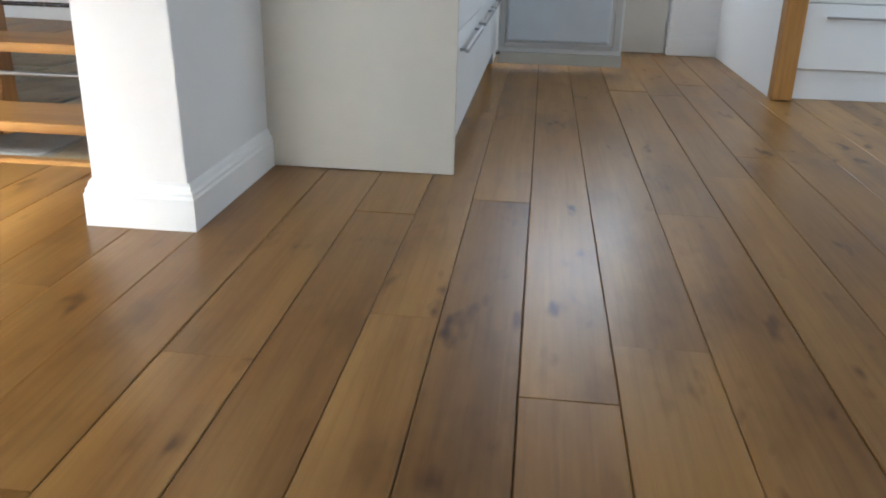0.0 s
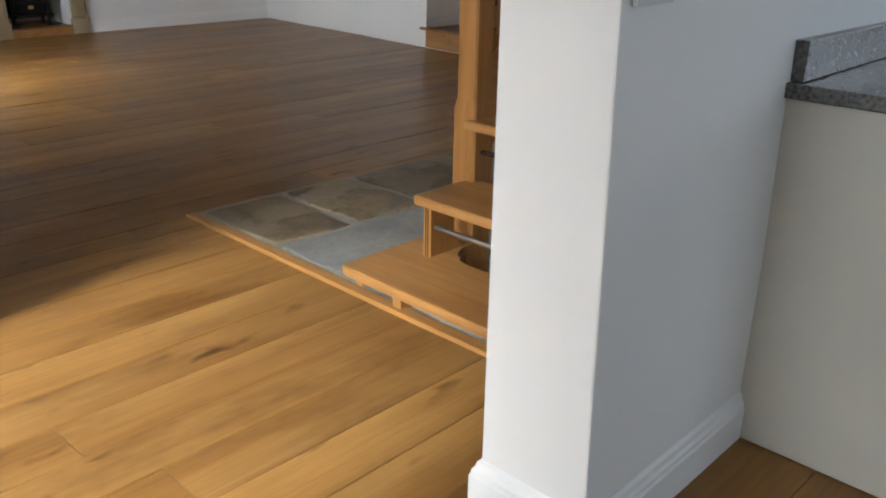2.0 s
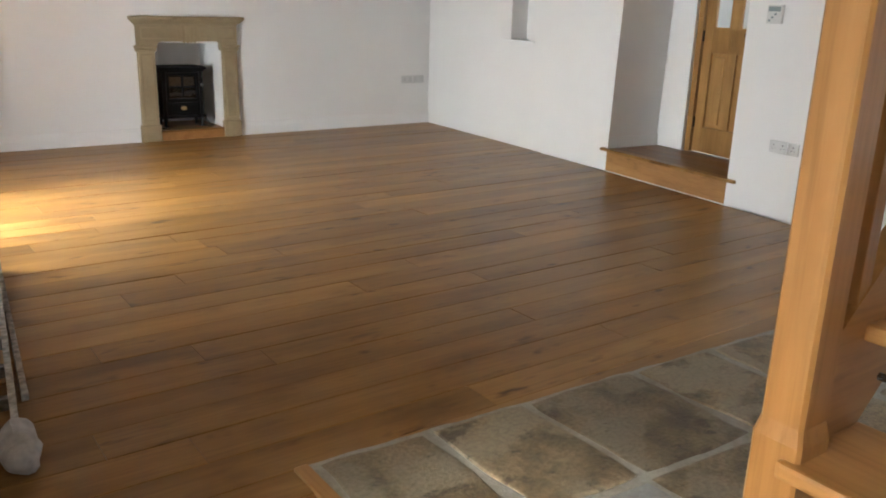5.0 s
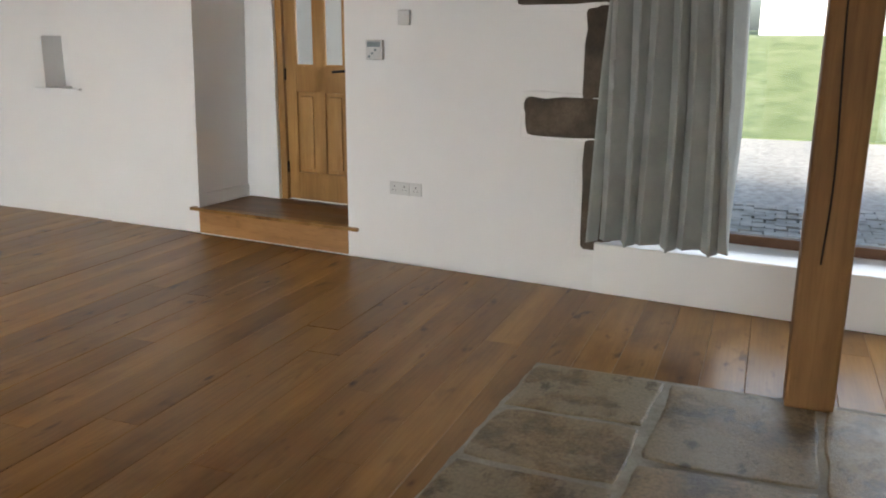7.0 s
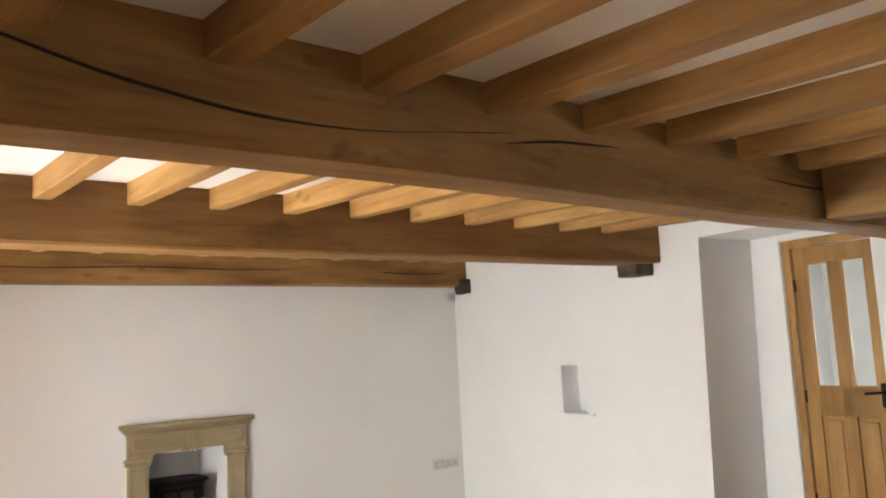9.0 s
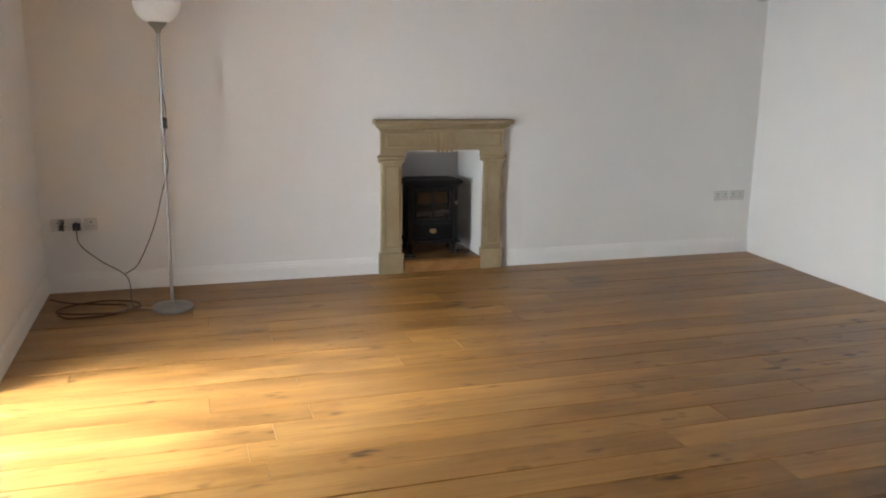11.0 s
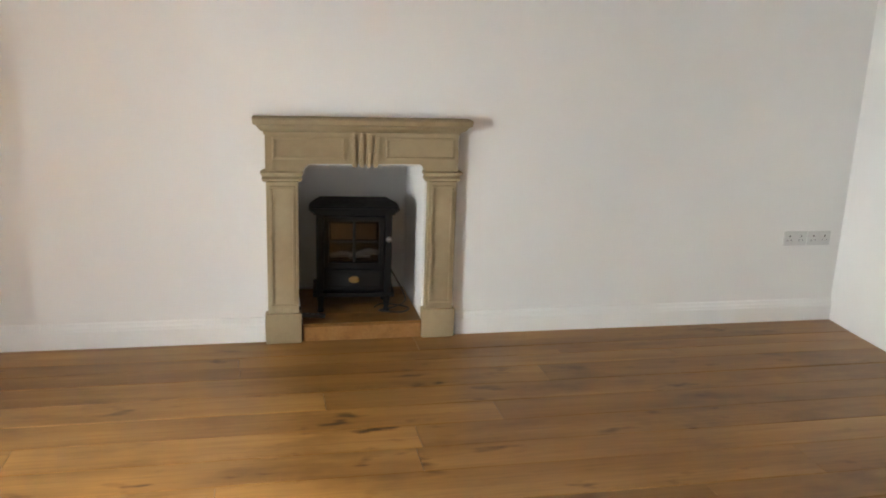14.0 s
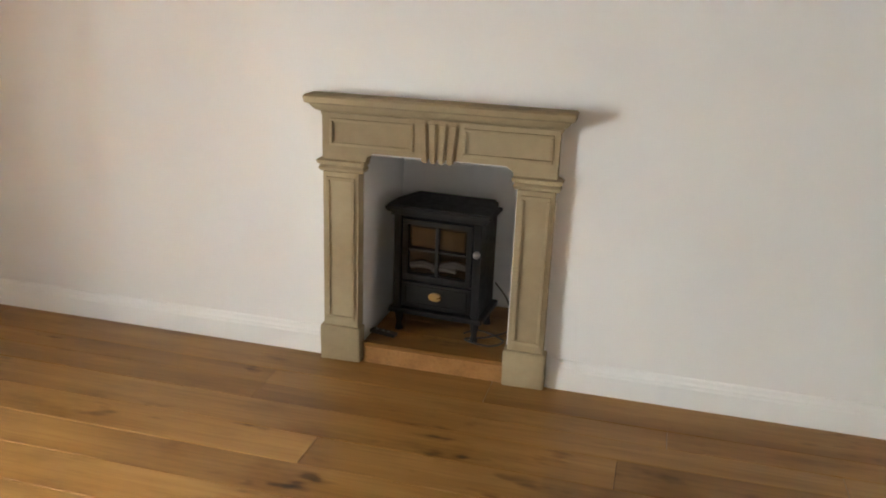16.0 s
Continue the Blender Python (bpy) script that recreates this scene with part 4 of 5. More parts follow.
def floor_lamp(x, y):
    th = thing("floor_lamp", "silver uplighter floor lamp with a white bowl shade", "floor lamp", Matrix.Translation((x, y, 0)))
    bm = bmesh.new()
    tube(bm, [(0, 0, 0.002), (0, 0, 0.006), (0, 0, 0.024), (0, 0, 0.034), (0, 0, 0.05)], [0.125, 0.13, 0.13, 0.115, 0.02], 40)
    part("base", bm, M_GREYPAINT, th, "round weighted silver base", True)
    bm = bmesh.new()
    tube(bm, [(0, 0, 0.04), (0.0, 0.0, 1.0), (0.0, 0.0, 1.0), (0.005, 0, 1.79)], 0.0115, 14)
    part("pole", bm, M_STEEL, th, smooth=True)
    for z in (0.62, 1.21):
        bm = bmesh.new()
        tube(bm, [(0, 0, z), (0, 0, z + 0.02)], 0.013, 14)
        part("collar", bm, M_STEEL, th)
    bm = bmesh.new()
    tube(bm, [(0.005, 0, 1.765), (0.005, 0, 1.785), (0.005, 0, 1.825), (0.005, 0, 1.835)], [0.014, 0.022, 0.058, 0.058], 20)
    part("shade_holder", bm, M_GREYPAINT, th, smooth=True)
    bm = bmesh.new()
    out, inn = [(0.055, 1.832), (0.085, 1.842), (0.115, 1.87), (0.135, 1.91), (0.142, 1.95)], [(0.138, 1.95), (0.131, 1.912), (0.111, 1.874), (0.082, 1.847), (0.03, 1.84)]
    tube(bm, [(0.005, 0, z) for _, z in out + inn], [r for r, _ in out + inn], 32, False)
    part("shade", bm, M_SHADE, th, "frosted white bowl shade", True)
    bm = bmesh.new()
    tube(bm, curve_points([(0.012, -0.012, 1.4), (0.024, -0.014, 1.3), (0.02, -0.012, 1.24), (0.02, -0.012, 1.2), (0.0, -0.014, 1.1), (0.02, -0.02, 0.95), (-0.02, -0.02, 0.8), (-0.09, 0.0, 0.55), (-0.2, 0.1, 0.3), (-0.29, 0.2, 0.21)], 8), 0.0035, 6)
    part("flex", bm, M_CORD, th, smooth=True)
    part("switch", boxes((0.002, 0.03, -0.03, -0.008, 1.185, 1.255), bevel=0.004), M_BLACK, th, "black inline switch")


floor_lamp(1.215, 7.9)
pl = thing("plug", "black mains plug in the wall socket", "plug", Matrix.Translation((0.60, FPY - 0.012, 0.47)))
part("plug_body", boxes((-0.025, 0.025, -0.036, 0, -0.025, 0.025), bevel=0.006), M_BLACK, pl)
cord("lamp_cable", [(0.60, FPY - 0.05, 0.465), (0.62, FPY - 0.1, 0.36), (0.75, 8.3, 0.27), (0.91, 8.1, 0.215), (0.95, 8.06, 0.15), (0.96, 8.0, 0.03), (1.02, 7.93, 0.007), (1.09, 7.89, 0.007)], 0.0035, M_CORD, "thin grey lamp flex hanging from socket to floor")
cord("extension_cable", [(0.42, 8.32, 0.007), (0.55, 8.2, 0.007), (0.75, 8.12, 0.007), (0.92, 8.05, 0.007), (0.9, 7.9, 0.007), (0.68, 7.9, 0.007), (0.5, 7.98, 0.007), (0.58, 8.12, 0.009), (0.78, 8.18, 0.012), (0.96, 8.13, 0.009), (1.0, 8.0, 0.007), (0.82, 7.85, 0.007), (0.6, 7.82, 0.007), (0.52, 7.9, 0.01)], 0.006, M_BROWNCORD, "coiled brown extension cable on the floorboards")
# ---------- staircase ----------


def staircase():
    th = thing("staircase", "open-riser oak staircase with steel rods between the treads", "staircase")
    y0, y1 = 0.135, 1.02
    RISE, GO = 0.2215, 0.243
    fronts = [1.278, 1.503]
    fronts += [1.73 + GO * i for i in range(9)]
    tops = [0.178, 0.405] + [0.405 + RISE * (i + 1) for i in range(9)]
    for i, (x, z) in enumerate(zip(fronts, tops)):
        ya, yb = (y0, 1.104) if i == 0 else (y0, 0.981) if i == 1 else (y0, y1 - 0.05)
        bm = bmesh.new()
        if i == 0:
            # bottom tread with a rounded cut-out in front of the newel
            arc = [(1.70 - 0.115 * math.sin(q), 0.79 + 0.14 * math.cos(q)) for q in [math.pi / 2 * k / 8 for k in range(9)]]
            prism(bm, [(x, ya), (x, yb - 0.02), (x + 0.006, yb - 0.006), (x + 0.02, yb), (1.745, yb), (1.745, 0.93)] + arc + [(1.585, 0.42), (1.61, 0.36), (1.67, 0.33), (1.745, 0.33), (1.745, ya)], 2, z - 0.036, z)
            edges = [q for q in bm.edges if abs(q.verts[0].co.z - q.verts[1].co.z) < 1e-5]
            bmesh.ops.bevel(bm, geom=edges, offset=0.009, segments=3, affect="EDGES", profile=0.6)
        else:
            box(bm, x, x + 0.29, ya, yb, z - 0.036, z, 0.010)
        tr = part("tread", bm, M_STAIR_Y, th)
        if i:
            bm = bmesh.new()
            zr = z - 0.036 - 0.083
            tube(bm, [(x + 0.06, y0, zr), (x + 0.06, yb - 0.02, zr)], 0.0085, 10)
            part("riser_rod", bm, M_STEEL if i < 2 else M_DARKROD, th, "polished steel rod across the open riser", True)
    # curved bracket and upright under the lowest treads
    bm = bmesh.new()
    prof = [(1.345, 0.142), (1.345, 0.105)] + [(1.345 + 0.075 * math.sin(a), 0.03 + 0.075 * math.cos(a)) for a in [math.pi / 2 * k / 8 for k in range(9)]][1:] + [(1.42, 0.004), (1.455, 0.004), (1.455, 0.142)]
    prof[-2:] = [(1.75, 0.004), (1.75, 0.142)]
    prism(bm, prof, 1, 0.955, 0.995)
    part("bracket", bm, M_STAIR_X, th, "curved oak bracket under the bottom tread")
    part("bracket", boxes((1.325, 1.36, 1.045, 1.075, 0.098, 0.143), bevel=0.004), M_STAIR_Z, th)
    # grooved upright boards between the two lowest treads, hollowed at the back
    for y in (0.934, 0.2):
        bm = bmesh.new()
        back = [(1.70 - 0.045 * math.sin(math.pi * k / 8) ** 1.0, 0.179 + 0.19 * k / 8) for k in range(9)]
        prism(bm, [(1.541, 0.368), (1.541, 0.179)] + back, 1, y, y + 0.034)
        up = part("upright", bm, M_STAIR_Z, th)
        part("groove", boxes((1.5385, 1.5412, y + 0.012, y + 0.015, 0.18, 0.367), (1.5385, 1.5412, y + 0.022, y + 0.025, 0.18, 0.367)), M_BLACKCRACK, up, "fine dark groove down the front edge")
    # outer string
    bm = bmesh.new()
    sl = RISE / GO
    xa, xb = 1.84, fronts[-1] + 0.3
    prism(bm, [(xa, 0.47), (xa, 0.80), (xa + 0.01, 0.82), (xb, 0.82 + sl * (xb - xa)), (xb, 0.50 + sl * (xb - xa))], 1, 0.965, 1.012)
    part("string", bm, M_STAIR_X, th, "sloping oak outer string")
    # newel, stepped in below the string
    bm = bmesh.new()
    rings = []
    for h, z in ((0.052, 0.004), (0.052, 0.655), (0.044, 0.69), (0.044, 2.56)):
        c = 0.007
        rings.append([bm.verts.new((1.80 + a, 0.985 + b, z)) for a, b in ((-h + c, -h), (h - c, -h), (h, -h + c), (h, h - c), (h - c, h), (-h + c, h), (-h, h - c), (-h, -h + c))])
    for r, s in zip(rings, rings[1:]):
        for k in range(8):
            bm.faces.new((r[k], r[(k + 1) % 8], s[(k + 1) % 8], s[k]))
    bm.faces.new(rings[0])
    bm.faces.new(rings[-1])
    part("newel_post", bm, M_STAIR_Z, th, "square oak newel post from floor to ceiling")
    bm = bmesh.new()
    prism(bm, [(xa, 1.52), (xa, 1.58), (xb, 1.58 + sl * (xb - xa)), (xb, 1.52 + sl * (xb - xa))], 1, 0.955, 1.02)
    part("handrail", bm, M_STAIR_X, th)
    n = 14
    for i in range(n):
        x = 1.95 + (xb - 2.0) * i / n
        z = 0.79 + sl * (x - xa)
        part("baluster", boxes((x - 0.02, x + 0.02, 0.969, 1.009, z, min(z + 0.76, 2.9)), bevel=0.003), M_STAIR_Z, th)
    for i in range(1, 5):
        x = 1.88 + i * GO
        part("string_wedge", boxes((x - 0.03, x + 0.03, 0.972, 1.006, 0.80 + sl * (x - xa) - 0.01, 0.84 + sl * (x - xa) + 0.02), bevel=0.003), M_STAIR_X, th)
    # wall-side string
    bm = bmesh.new()
    prism(bm, [(1.6, 0.004), (1.6, 0.55), (xb, 0.55 + sl * (xb - 1.6)), (xb, 0.25 + sl * (xb - 1.6)), (1.9, 0.004)], 1, 0.098, 0.132)
    part("string", bm, M_STAIR_X, th)


staircase()
post = thing("oak_post", "rough square oak post standing on the flagstones", "post")
bm = bmesh.new()
box(bm, 4.21, 4.40, 0.945, 1.135, 0.004, 2.155, 0.016)
part("timber", bm, M_POST, post)
bm = bmesh.new()
tube(bm, curve_points([(4.207, 1.06, 2.1), (4.207, 1.075, 1.6), (4.207, 1.05, 1.0), (4.207, 1.06, 0.62)], 8), 0.004, 5)
part("drying_crack", bm, M_BLACKCRACK, post, "dark drying crack down the post")

# ---------- ladder lying on the floor ----------


def ladder():
    th = thing("ladder", "paint-spattered aluminium step ladder lying flat, rags over its feet", "ladder", Matrix.Translation((0.49, 2.80, 0)) @ Matrix.Rotation(radians(-5.5), 4, "Z"))
    L = 2.1
    for sx in (-1, 1):
        bm = bmesh.new()
        w0, w1 = 0.2, 0.235
        prism(bm, [(sx * w0, 0.0), (sx * (w0 + 0.024), 0.0), (sx * (w1 + 0.024), L), (sx * w1, L)], 2, 0.022, 0.085)
        part("stile", bm, M_ALU, th)
        for y in (0.1, L - 0.08):
            bm = bmesh.new()
            box(bm, sx * 0.225 - 0.02, sx * 0.225 + 0.02, y - 0.03, y + 0.03, 0.002, 0.024, 0.004)
            part("foot_pad", bm, M_BLACK, th)
    for i in range(7):
        y = 0.13 + i * 0.285
        w = 0.2 + 0.035 * y / L
        tread = boxes((-w, w, y, y + 0.006, 0.014, 0.07), (-w, w, y + 0.006, y + 0.02, 0.064, 0.07), (-w, w, y + 0.006, y + 0.02, 0.014, 0.02), bevel=0.002)
        bmesh.ops.rotate(tread, verts=tread.verts, cent=(0, y, 0.045), matrix=Matrix.Rotation(radians(18), 3, "X"))
        part("tread", tread, M_ALU, th)
    for sx in (-1, 1):
        # back legs folded flat beneath, and the hinge brackets at the head
        part("back_leg", boxes((sx * 0.262 - 0.012, sx * 0.262 + 0.012, 0.5, L + 0.02, 0.004, 0.03), bevel=0.003), M_ALU, th, "dull grey folded back leg")
        part("hinge_bracket", boxes((sx * 0.262 - 0.01, sx * 0.262 + 0.01, L - 0.09, L + 0.05, 0.02, 0.15), bevel=0.005), M_ALU, th, "upright hinge bracket")
        bm = bmesh.new()
        tube(bm, [(sx * 0.235, L - 0.35, 0.08), (sx * 0.262, L - 0.03, 0.12)], 0.005, 6)
        part("stay", bm, M_ALU, th, "thin folding stay")
    part("hinge_bar", boxes((-0.26, 0.26, L - 0.02, L + 0.03, 0.03, 0.09), bevel=0.006), M_IRON, th)
    for k in range(2):
        bm = bmesh.new()
        if k == 0:
            line = curve_points([(-0.2, 0.06, 0.06), (-0.2, -0.03, 0.05), (-0.16, -0.1, 0.036), (-0.08, -0.115, 0.03), (-0.01, -0.09, 0.026)], 6)
        else:
            line = curve_points([(0.21, 0.12, 0.075), (0.215, 0.06, 0.065), (0.22, 0.0, 0.055), (0.225, -0.045, 0.04)], 6)
        n = len(line) - 1
        tube(bm, line, [0.05 - 0.012 * i / n + (0.012 if k else -0.01) * math.sin(math.pi * i / n) - (0.025 if i == n else 0) for i in range(n + 1)], 14)
        for v in bm.verts:
            v.co += noise.noise_vector(v.co * 18) * 0.014
            v.co.z = max(v.co.z, 0.003)
        part("rag_cover", bm, M_SOCK, th, "grey rag tied over the ladder foot", True)


ladder()

# ---------- kitchen ----------


def bar_handle(parent, x0, x1, y, z):
    bm = bmesh.new()
    box(bm, x0, x1, y - 0.034, y - 0.022, z - 0.007, z + 0.007, 0.003)
    for x in (x0 + 0.03, x1 - 0.03):
        box(bm, x - 0.005, x + 0.005, y - 0.024, y, z - 0.005, z + 0.005)
    part("handle", bm, M_STEEL, parent, "brushed steel bar handle")


def base_unit(x0, x1, name="kitchen_base_unit"):
    th = thing(name, "white handled kitchen drawer unit under granite", "cabinet", KIT, group="kitchen base units")
    part("carcass", boxes((x0 + 0.002, x1 - 0.002, -0.735, -0.135, 0.12, 0.90)), M_WHITEUNIT, th)
    for z0, z1 in ((0.125, 0.48), (0.486, 0.73), (0.736, 0.895)):
        d = part("drawer_front", boxes((x0 + 0.003, x1 - 0.003, -0.757, -0.737, z0, z1), bevel=0.003), M_WHITEUNIT, th)
        bar_handle(d, x0 + 0.08, x1 - 0.08, -0.757, z1 - 0.06)
    part("plinth", boxes((x0, x1, -0.70, -0.68, 0.002, 0.118)), M_WHITEUNIT, th)


base_unit(1.575, 2.45)
base_unit(2.452, 3.30)
base_unit(3.302, 4.02)
ep = thing("end_panel", "cream end panel of the kitchen units", "cabinet panel", KIT)
part("panel", boxes((1.553, 1.573, -0.76, -0.05, 0.002, 0.90), bevel=0.0015), M_CREAM, ep)
wt = thing("worktop", "speckled grey granite worktop over the units", "worktop", KIT)
part("slab", boxes((1.54, 4.02, -0.785, -0.03, 0.902, 0.937), bevel=0.004), M_GRANITE, wt)
part("upstand", boxes((1.56, 4.02, -0.11, -0.03, 0.939, 1.03), bevel=0.002), M_GRANITE, wt)
fr = thing("fridge_freezer", "tall white fridge freezer with its lower door standing open", "fridge", KIT)
part("cabinet", boxes((4.06, 4.86, -0.745, -0.13, 0.02, 1.9), bevel=0.004), M_WHITEUNIT, fr)
dr = part("open_door", boxes((4.0, 4.05, -1.53, -0.775, 0.11, 1.2), bevel=0.006), M_WHITEUNIT, fr)
part("door_liner", boxes((3.972, 4.0, -1.45, -0.83, 0.18, 1.15), bevel=0.012), M_FRIDGE, dr, "pale blue-white textured door liner")
part("door_seal", boxes((3.99, 4.001, -1.515, -1.475, 0.14, 1.18), (3.99, 4.001, -0.815, -0.785, 0.14, 1.18), (3.99, 4.001, -1.475, -0.815, 0.14, 0.165), bevel=0.003), M_PLASTIC, dr)
part("door_edge_panel", boxes((3.995, 4.052, -1.535, -0.77, 0.04, 0.108), bevel=0.003), M_CREAM, fr)
part("hinge", boxes((3.95, 4.06, -0.79, -0.765, 0.098, 0.112), bevel=0.002), M_DARKROD, fr)
tall = thing("low_cabinet", "shadowed cream cabinet under the end window of the kitchen", "cabinet", KIT)
part("body", boxes((5.06, 5.168, -1.93, -1.2, 0.002, 0.9), bevel=0.003), M_CREAM, tall)
op = thing("kitchen_oak_post", "square oak post at the end of the partition", "post", KIT)
bm = bmesh.new()
box(bm, 3.335, 3.425, -2.385, -2.28, 0.003, 2.5, 0.005)
part("timber", bm, M_STAIR_Z, op)
u2 = thing("drawer_cabinet", "white drawer unit with a slim steel handle beside the post", "cabinet", KIT)
part("carcass", boxes((3.42, 4.0, -3.32, -2.392, 0.12, 0.9)), M_WHITEUNIT, u2)
for z0, z1 in ((0.165, 0.50), (0.506, 0.70), (0.706, 0.895)):
    d = part("drawer_front", boxes((3.398, 3.418, -3.31, -2.395, z0, z1), bevel=0.003), M_WHITEUNIT, u2)
    bm = bmesh.new()
    box(bm, 3.362, 3.374, -3.2, -2.5, z1 - 0.072, z1 - 0.06, 0.003)
    for y in (-3.15, -2.55):
        box(bm, 3.374, 3.398, y - 0.005, y + 0.005, z1 - 0.071, z1 - 0.061)
    part("handle", bm, M_STEEL, d, "brushed steel bar handle")
part("plinth", boxes((3.425, 3.44, -3.32, -2.392, 0.002, 0.16)), M_WHITEUNIT, u2)
wt2 = thing("worktop", "granite worktop on the drawer unit", "worktop", KIT)
part("slab", boxes((3.385, 4.02, -3.35, -2.392, 0.902, 0.937), bevel=0.004), M_GRANITE, wt2)

# ---------- outside ----------
structure("ground", boxes((-400, 400, -400, 400, -0.6, -0.25)), M_GRASS, "rough lawn reaching to the horizon", "ground")
structure("road_gravel", boxes((9.5, 16.5, -30, 40, -0.26, -0.2)), M_GRAVEL, "pale gravel drive", "road")
bank = bmesh.new()
prism(bank, [(16.5, -0.3), (16.5, -0.18), (20, 0.35), (27, 1.6), (60, 2.2), (60, -0.3)], 1, -60, 60)
structure("ground_bank", bank, M_GRASS, "lawn sloping up beyond the drive", "ground")
structure("ground_yard", boxes((6.15, 9.4, -12, 3.4, -0.26, -0.12)), M_MORTAR, "sandy bed of the cobbled yard", "ground")
cob = bmesh.new()
rnd = random.Random(5)
for i in range(24):
    x = 6.3 + i * 0.13
    for j in range(44):
        y = -5.0 + j * 0.19 + (i % 2) * 0.09
        dx, dy = 0.055 + rnd.random() * 0.012, 0.08 + rnd.random() * 0.018
        box(cob, x - dx, x + dx, y - dy, y + dy, -0.125, -0.09 + rnd.random() * 0.02)
cobbles = part("cobbles", cob, M_COBBLE, None)
tagged(cobbles, "worn cobbles of the yard outside the window", "cobbles", "", "stuff")


def house(x, y):
    th = thing("white_house", "white rendered house beyond the lawn with a slate roof", "house", Matrix.Translation((x, y, 1.4)))
    part("wall", boxes((0, 7, -8, 8, 0, 5.2)), M_RENDER, th)
    bm = bmesh.new()
    prism(bm, [(-0.4, 5.2), (7.4, 5.2), (3.5, 8.2)], 1, -8.3, 8.3)
    part("roof", bm, M_ROOF, th)
    for yy in (-5, 4.5):
        for z in (0.9, 3.4):
            w = part("window", boxes((-0.03, 0.02, yy - 0.6, yy + 0.6, z, z + 1.2), bevel=0.01), M_SKIRT, th)
            for a in (-0.55, 0.03):
                part("pane", boxes((-0.045, -0.028, yy + a, yy + a + 0.52, z + 0.06, z + 1.14)), M_GREYPLASTIC, w)


house(33, -6)


def tree(x, y, h, seed):
    r = random.Random(seed)
    th = thing("garden_tree", "leafy garden tree beyond the drive", "tree", Matrix.Translation((x, y, -0.3)))
    bm = bmesh.new()
    tube(bm, [(0, 0, 0), (0.05, 0, h * 0.25), (0.0, 0.08, h * 0.6)], [0.2, 0.14, 0.06], 8)
    for i in range(7):
        a = i * 2.4
        z = h * (0.28 + 0.05 * i)
        tube(bm, [(0.03, 0.02, z), (math.cos(a) * h * 0.15, math.sin(a) * h * 0.15, z + h * 0.1), (math.cos(a) * h * 0.27, math.sin(a) * h * 0.27, z + h * 0.22)], [0.05, 0.03, 0.012], 5)
    part("trunk", bm, M_POST, th)
    bm = bmesh.new()
    for i in range(1800):
        a, b, q = r.random() * 6.28, r.random(), r.random() ** 0.5
        c = Vector((math.cos(a) * h * 0.33 * q, math.sin(a) * h * 0.33 * q, h * (0.35 + 0.6 * b * (1 - 0.45 * q)))) + noise.noise_vector((a, b * 4, seed)) * h * 0.06
        d = Vector((r.random() - 0.5, r.random() - 0.5, r.random() - 0.5)).normalized()
        e = d.orthogonal().normalized() * 0.11
        f = d.cross(e)
        bm.faces.new([bm.verts.new(c + w) for w in (e, f * 0.6, -e, -f * 0.6)])
    part("crown", bm, M_LEAF, th)


tree(14, 9, 6.5, 1)
tree(15, 16, 7.5, 2)

# ---------- floor pieces ----------
floor = thing("floor", "wide oiled oak floorboards with knots and worn joints", "floor", kind="structure")
rnd = random.Random(11)


def board_mesh(x0, x1, y0, y1, z, tilt=0.0):
    c = 0.0022
    g = 0.0004 + 0.001 * rnd.random() ** 2
    y0, y1, x0, x1 = y0 + g, y1 - g, x0 + 0.0012, x1 - 0.0012
    n = max(2, int((x1 - x0) / 0.45))
    verts, faces = [], []
    for i in range(n + 1):
        x = x0 + (x1 - x0) * i / n
        h = z + 0.0006 * math.sin(x * 2.1 + y0 * 9)
        e = c if 0 < i < n else c * 1.2
        hz = h - (c * 0.6 if i in (0, n) else 0)
        verts += [(x, y0, -0.016), (x, y0, h - e), (x, y0 + c, hz), (x, y1 - c, hz + tilt), (x, y1, h - e), (x, y1, -0.016)]
    for i in range(n):
        a, b = i * 6, i * 6 + 6
        faces += [(a + k, b + k, b + k + 1, a + k + 1) for k in range(5)]
    faces += [tuple(range(5, -1, -1)), tuple(range(n * 6, n * 6 + 6))]
    me = bpy.data.meshes.new("plank")
    me.from_pydata(verts, [], faces)
    me.materials.append(M_FLOOR)
    return me


ENDS = {-1.64: 1.264, -1.43: 0.34, -0.69: 1.11, 3.28: 1.465, 5.72: 3.43, 6.08: 3.4, 6.295: 1.825, 6.455: 2.41, 6.82: 2.568, 7.06: 1.775, 7.25: 1.785, 7.645: 3.01, 7.835: 1.2, 8.03: 2.63, 8.17: 2.62}
LINES = [-4.41, -4.22, -4.03, -3.84, -3.65, -3.46, -3.27, -3.08, -2.89, -2.70, -2.50, -2.31, -2.12, -1.93, -1.74, -1.53, -1.325, -1.135, -0.95, -0.79, -0.605, -0.41, -0.208, -0.018, 0.172, 0.37, 0.55, 0.74, 0.92, 1.10,
         1.29, 1.48, 1.67, 1.86, 2.05, 2.20, 2.345, 2.53, 2.72, 2.91, 3.10, 3.28, 3.47, 3.66, 3.85, 4.035, 4.235, 4.41, 4.60, 4.79, 4.98, 5.17, 5.36, 5.54, 5.72, 5.90, 6.08, 6.295, 6.455, 6.635, 6.82, 7.06, 7.25, 7.45, 7.645, 7.835, 8.03, 8.17, 8.30, 8.52]


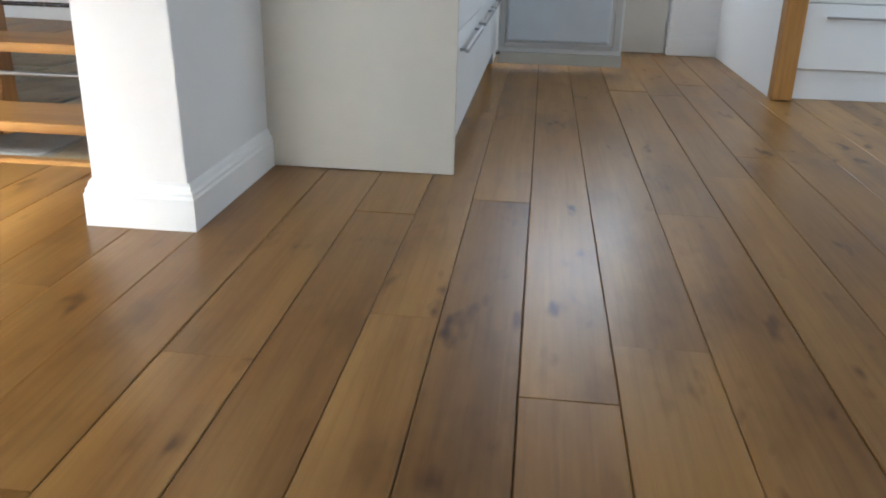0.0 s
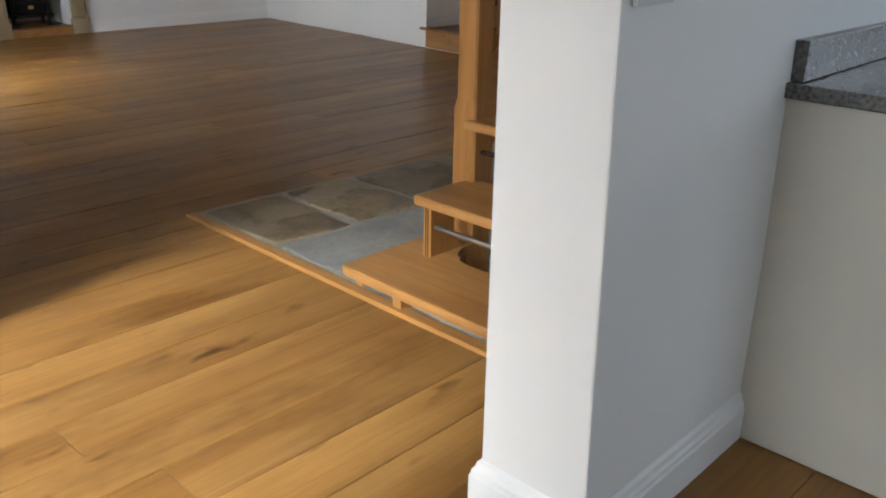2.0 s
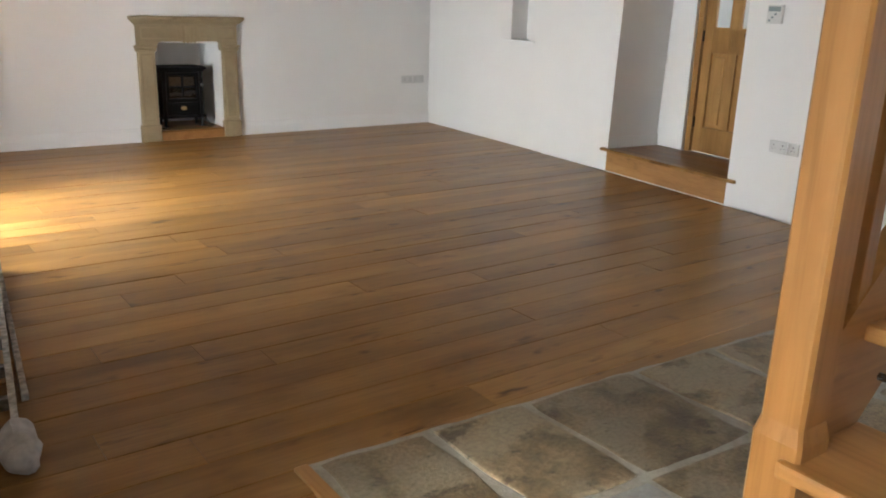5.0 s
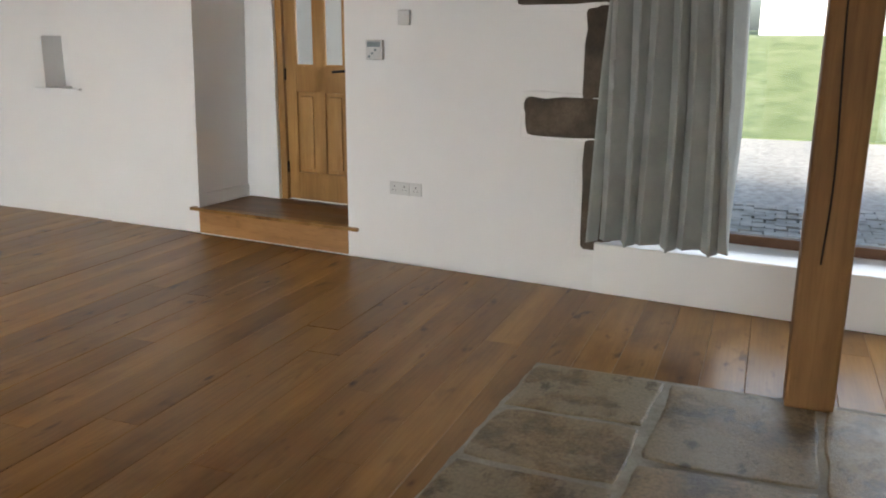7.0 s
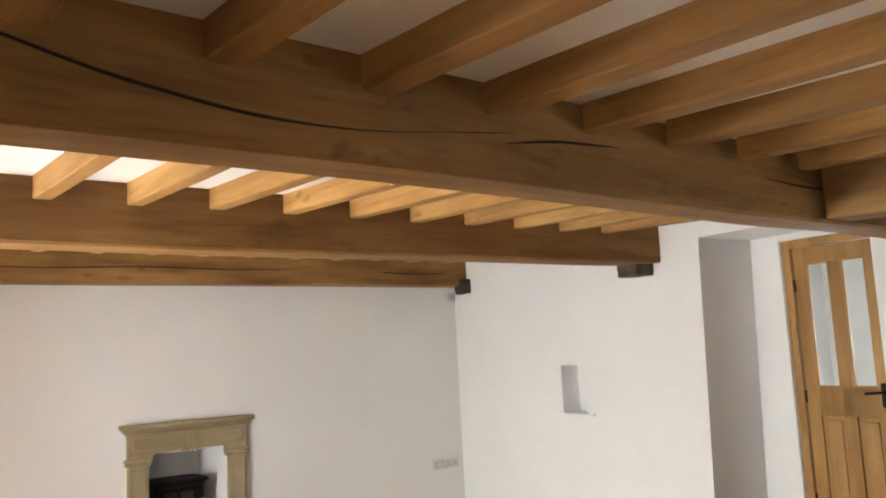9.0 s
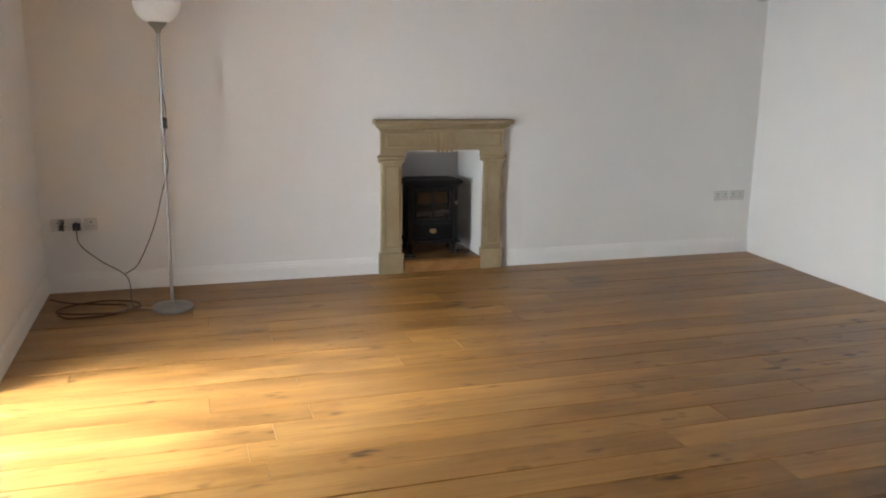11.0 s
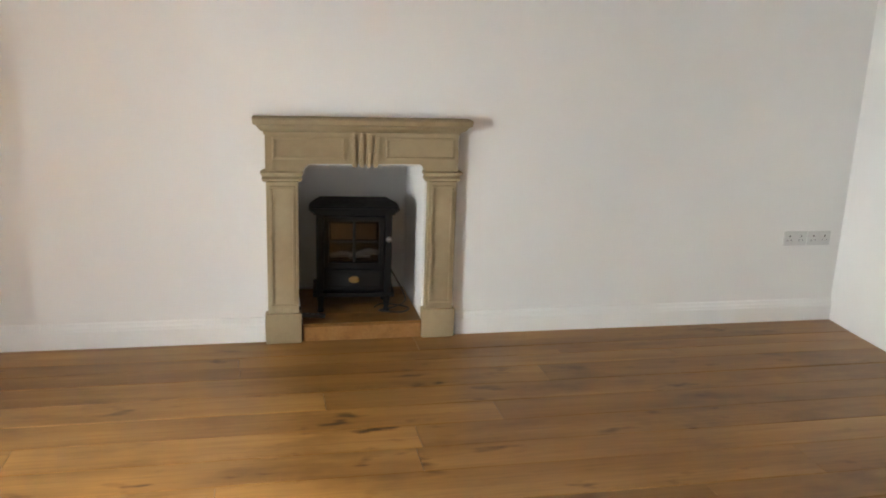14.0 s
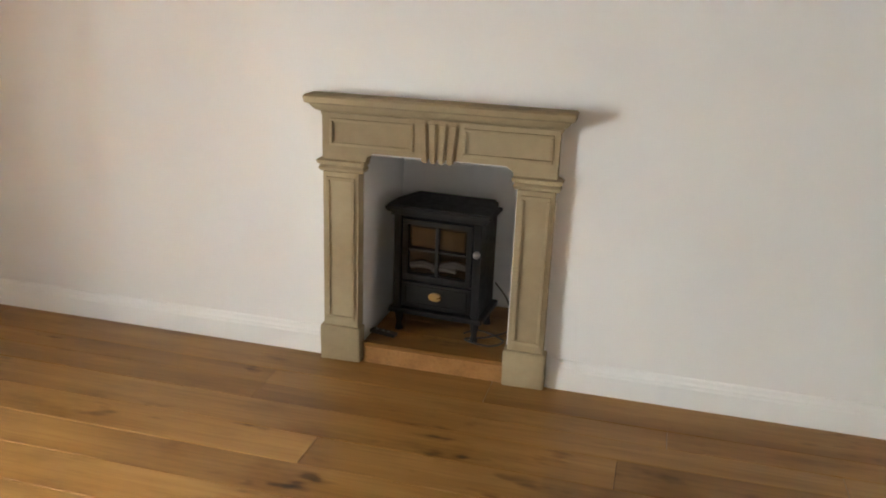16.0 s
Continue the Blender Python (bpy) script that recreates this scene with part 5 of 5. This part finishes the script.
def row(y0, y1, xa, xb, end=None):
    """One run of boards; end is a butt joint that the row has to keep."""
    cuts = [end] if end else [xa + rnd.uniform(0.6, 2.4)]
    while cuts[0] - xa > 3.0:
        cuts.insert(0, cuts[0] - rnd.uniform(1.5, 2.6))
    while xb - cuts[-1] > 3.2:
        cuts.append(cuts[-1] + rnd.uniform(1.5, 3.0))
    cuts = [xa] + [c for c in cuts if xa + 0.3 < c < xb - 0.3] + [xb]
    for x0, x1 in zip(cuts, cuts[1:]):
        ob = new("plank", board_mesh(x0, x1, y0, y1, rnd.uniform(-0.0012, 0.0012)))
        ob.parent = floor


for y0, y1 in zip(LINES, LINES[1:]):
    xa = -1.76 if y0 < 1.76 else -0.35
    key = y0 if y0 > 2 else round(y0 + 0.1, 3)
    end = ENDS.get(key)
    east = 5.54 + 0.113 * (y0 - 2.2)
    if 0.1 <= y0 < 2.19:
        row(y0, y1, xa, 1.398, end)
        row(y0, y1, 4.30, east)
    else:
        row(y0, y1, xa, 5.28 if y0 < 0.1 else east, end)

edging = structure("trim_floor_edging", boxes((1.40, 1.448, 0.105, 2.34, -0.012, 0.014), bevel=0.005), M_STAIR_Y, "oak edging strip between boards and flagstones", "trim")
flags = thing("flagstone_floor", "old worn sandstone flags set in pale mortar", "floor", kind="structure")


def lean(x, y):
    """The paving runs out of square with the boards."""
    return y - 0.05 * (x - 1.45) * min(1.0, max(0.0, (y - 0.2) / 1.2))


bed = bmesh.new()
far_edge = [(1.449 + 2.85 * k / 60, lean(1.449 + 2.85 * k / 60, 2.345) + 0.012 * noise.noise((k * 0.45, 2.2, 0)) + 0.006 * noise.noise((k * 1.7, 5.1, 0))) for k in range(61)]
prism(bed, [(1.449, 0.105)] + far_edge + [(4.299, 0.105)], 2, -0.012, 0.0035)
part("mortar_bed", bed, M_MORTAR, flags)
COURSES = ((2.345, 1.745, (1.46, 1.885, 2.31, 2.86, 3.31, 3.79, 4.29)), (1.745, 1.09, (1.46, 2.3, 2.965, 3.525, 4.29)), (1.09, 0.62, (1.46, 2.1, 2.75, 3.4, 4.28)), (0.62, 0.11, (1.46, 2.4, 3.1, 3.7, 4.28)))


def flagstone(k, i, x0, x1, ya, yb):
    """One worn flag: ragged outline with knocked-off corners, dished top, rounded arris."""
    g = 0.017 + 0.006 * noise.noise((k * 3.3, i * 1.7, 0))
    cor = [(x0 + g, yb + g), (x1 - g, yb + g), (x1 - g, ya - g), (x0 + g, ya - g)]
    cx, cy = (x0 + x1) / 2, (ya + yb) / 2
    n, ring = 12, []
    for c in range(4):
        (px, py), (qx, qy) = cor[c], cor[(c + 1) % 4]
        for t in range(n):
            u = t / n
            p = Vector((px + (qx - px) * u, py + (qy - py) * u, 0))
            knock = 0.014 * max(0.0, 1 - min(u, 1 - u) * 7) * (0.6 + noise.noise((c * 2.0 + (u > 0.5), k * 1.3, i * 2.1)))
            p += (Vector((cx, cy, 0)) - p).normalized() * max(0.0, knock)
            p += noise.noise_vector(p * 4 + Vector((k, i, 0))) * 0.02 + noise.noise_vector(p * 16 + Vector((i, k, 0))) * 0.006
            ring.append((p.x, lean(p.x, p.y)))
    top = 0.008 + 0.004 * ((i * 7 + k * 3) % 4) / 3
    cy = lean(cx, cy)
    bm = bmesh.new()
    loops = []
    for f, z in ((0.0, -0.01), (0.0, top - 0.005), (0.02, top - 0.001), (0.05, top), (0.3, top - 0.001), (0.6, top - 0.0025)):
        loops.append([bm.verts.new((px + (cx - px) * f, py + (cy - py) * f, z + (0.0025 * noise.noise((px * 5, py * 5, f * 3)) if f >= 0.02 else 0))) for px, py in ring])
    m = len(ring)
    for r, q in zip(loops, loops[1:]):
        for j in range(m):
            bm.faces.new((r[j], r[(j + 1) % m], q[(j + 1) % m], q[j]))
    bm.faces.new(loops[-1])
    part("flagstone", bm, M_SLATE if (k, i) in ((1, 0), (2, 0), (3, 1)) else M_FLAG, flags, smooth=True)


for k, (ya, yb, xs) in enumerate(COURSES):
    for i, (x0, x1) in enumerate(zip(xs, xs[1:])):
        flagstone(k, i, x0, x1, ya, yb)
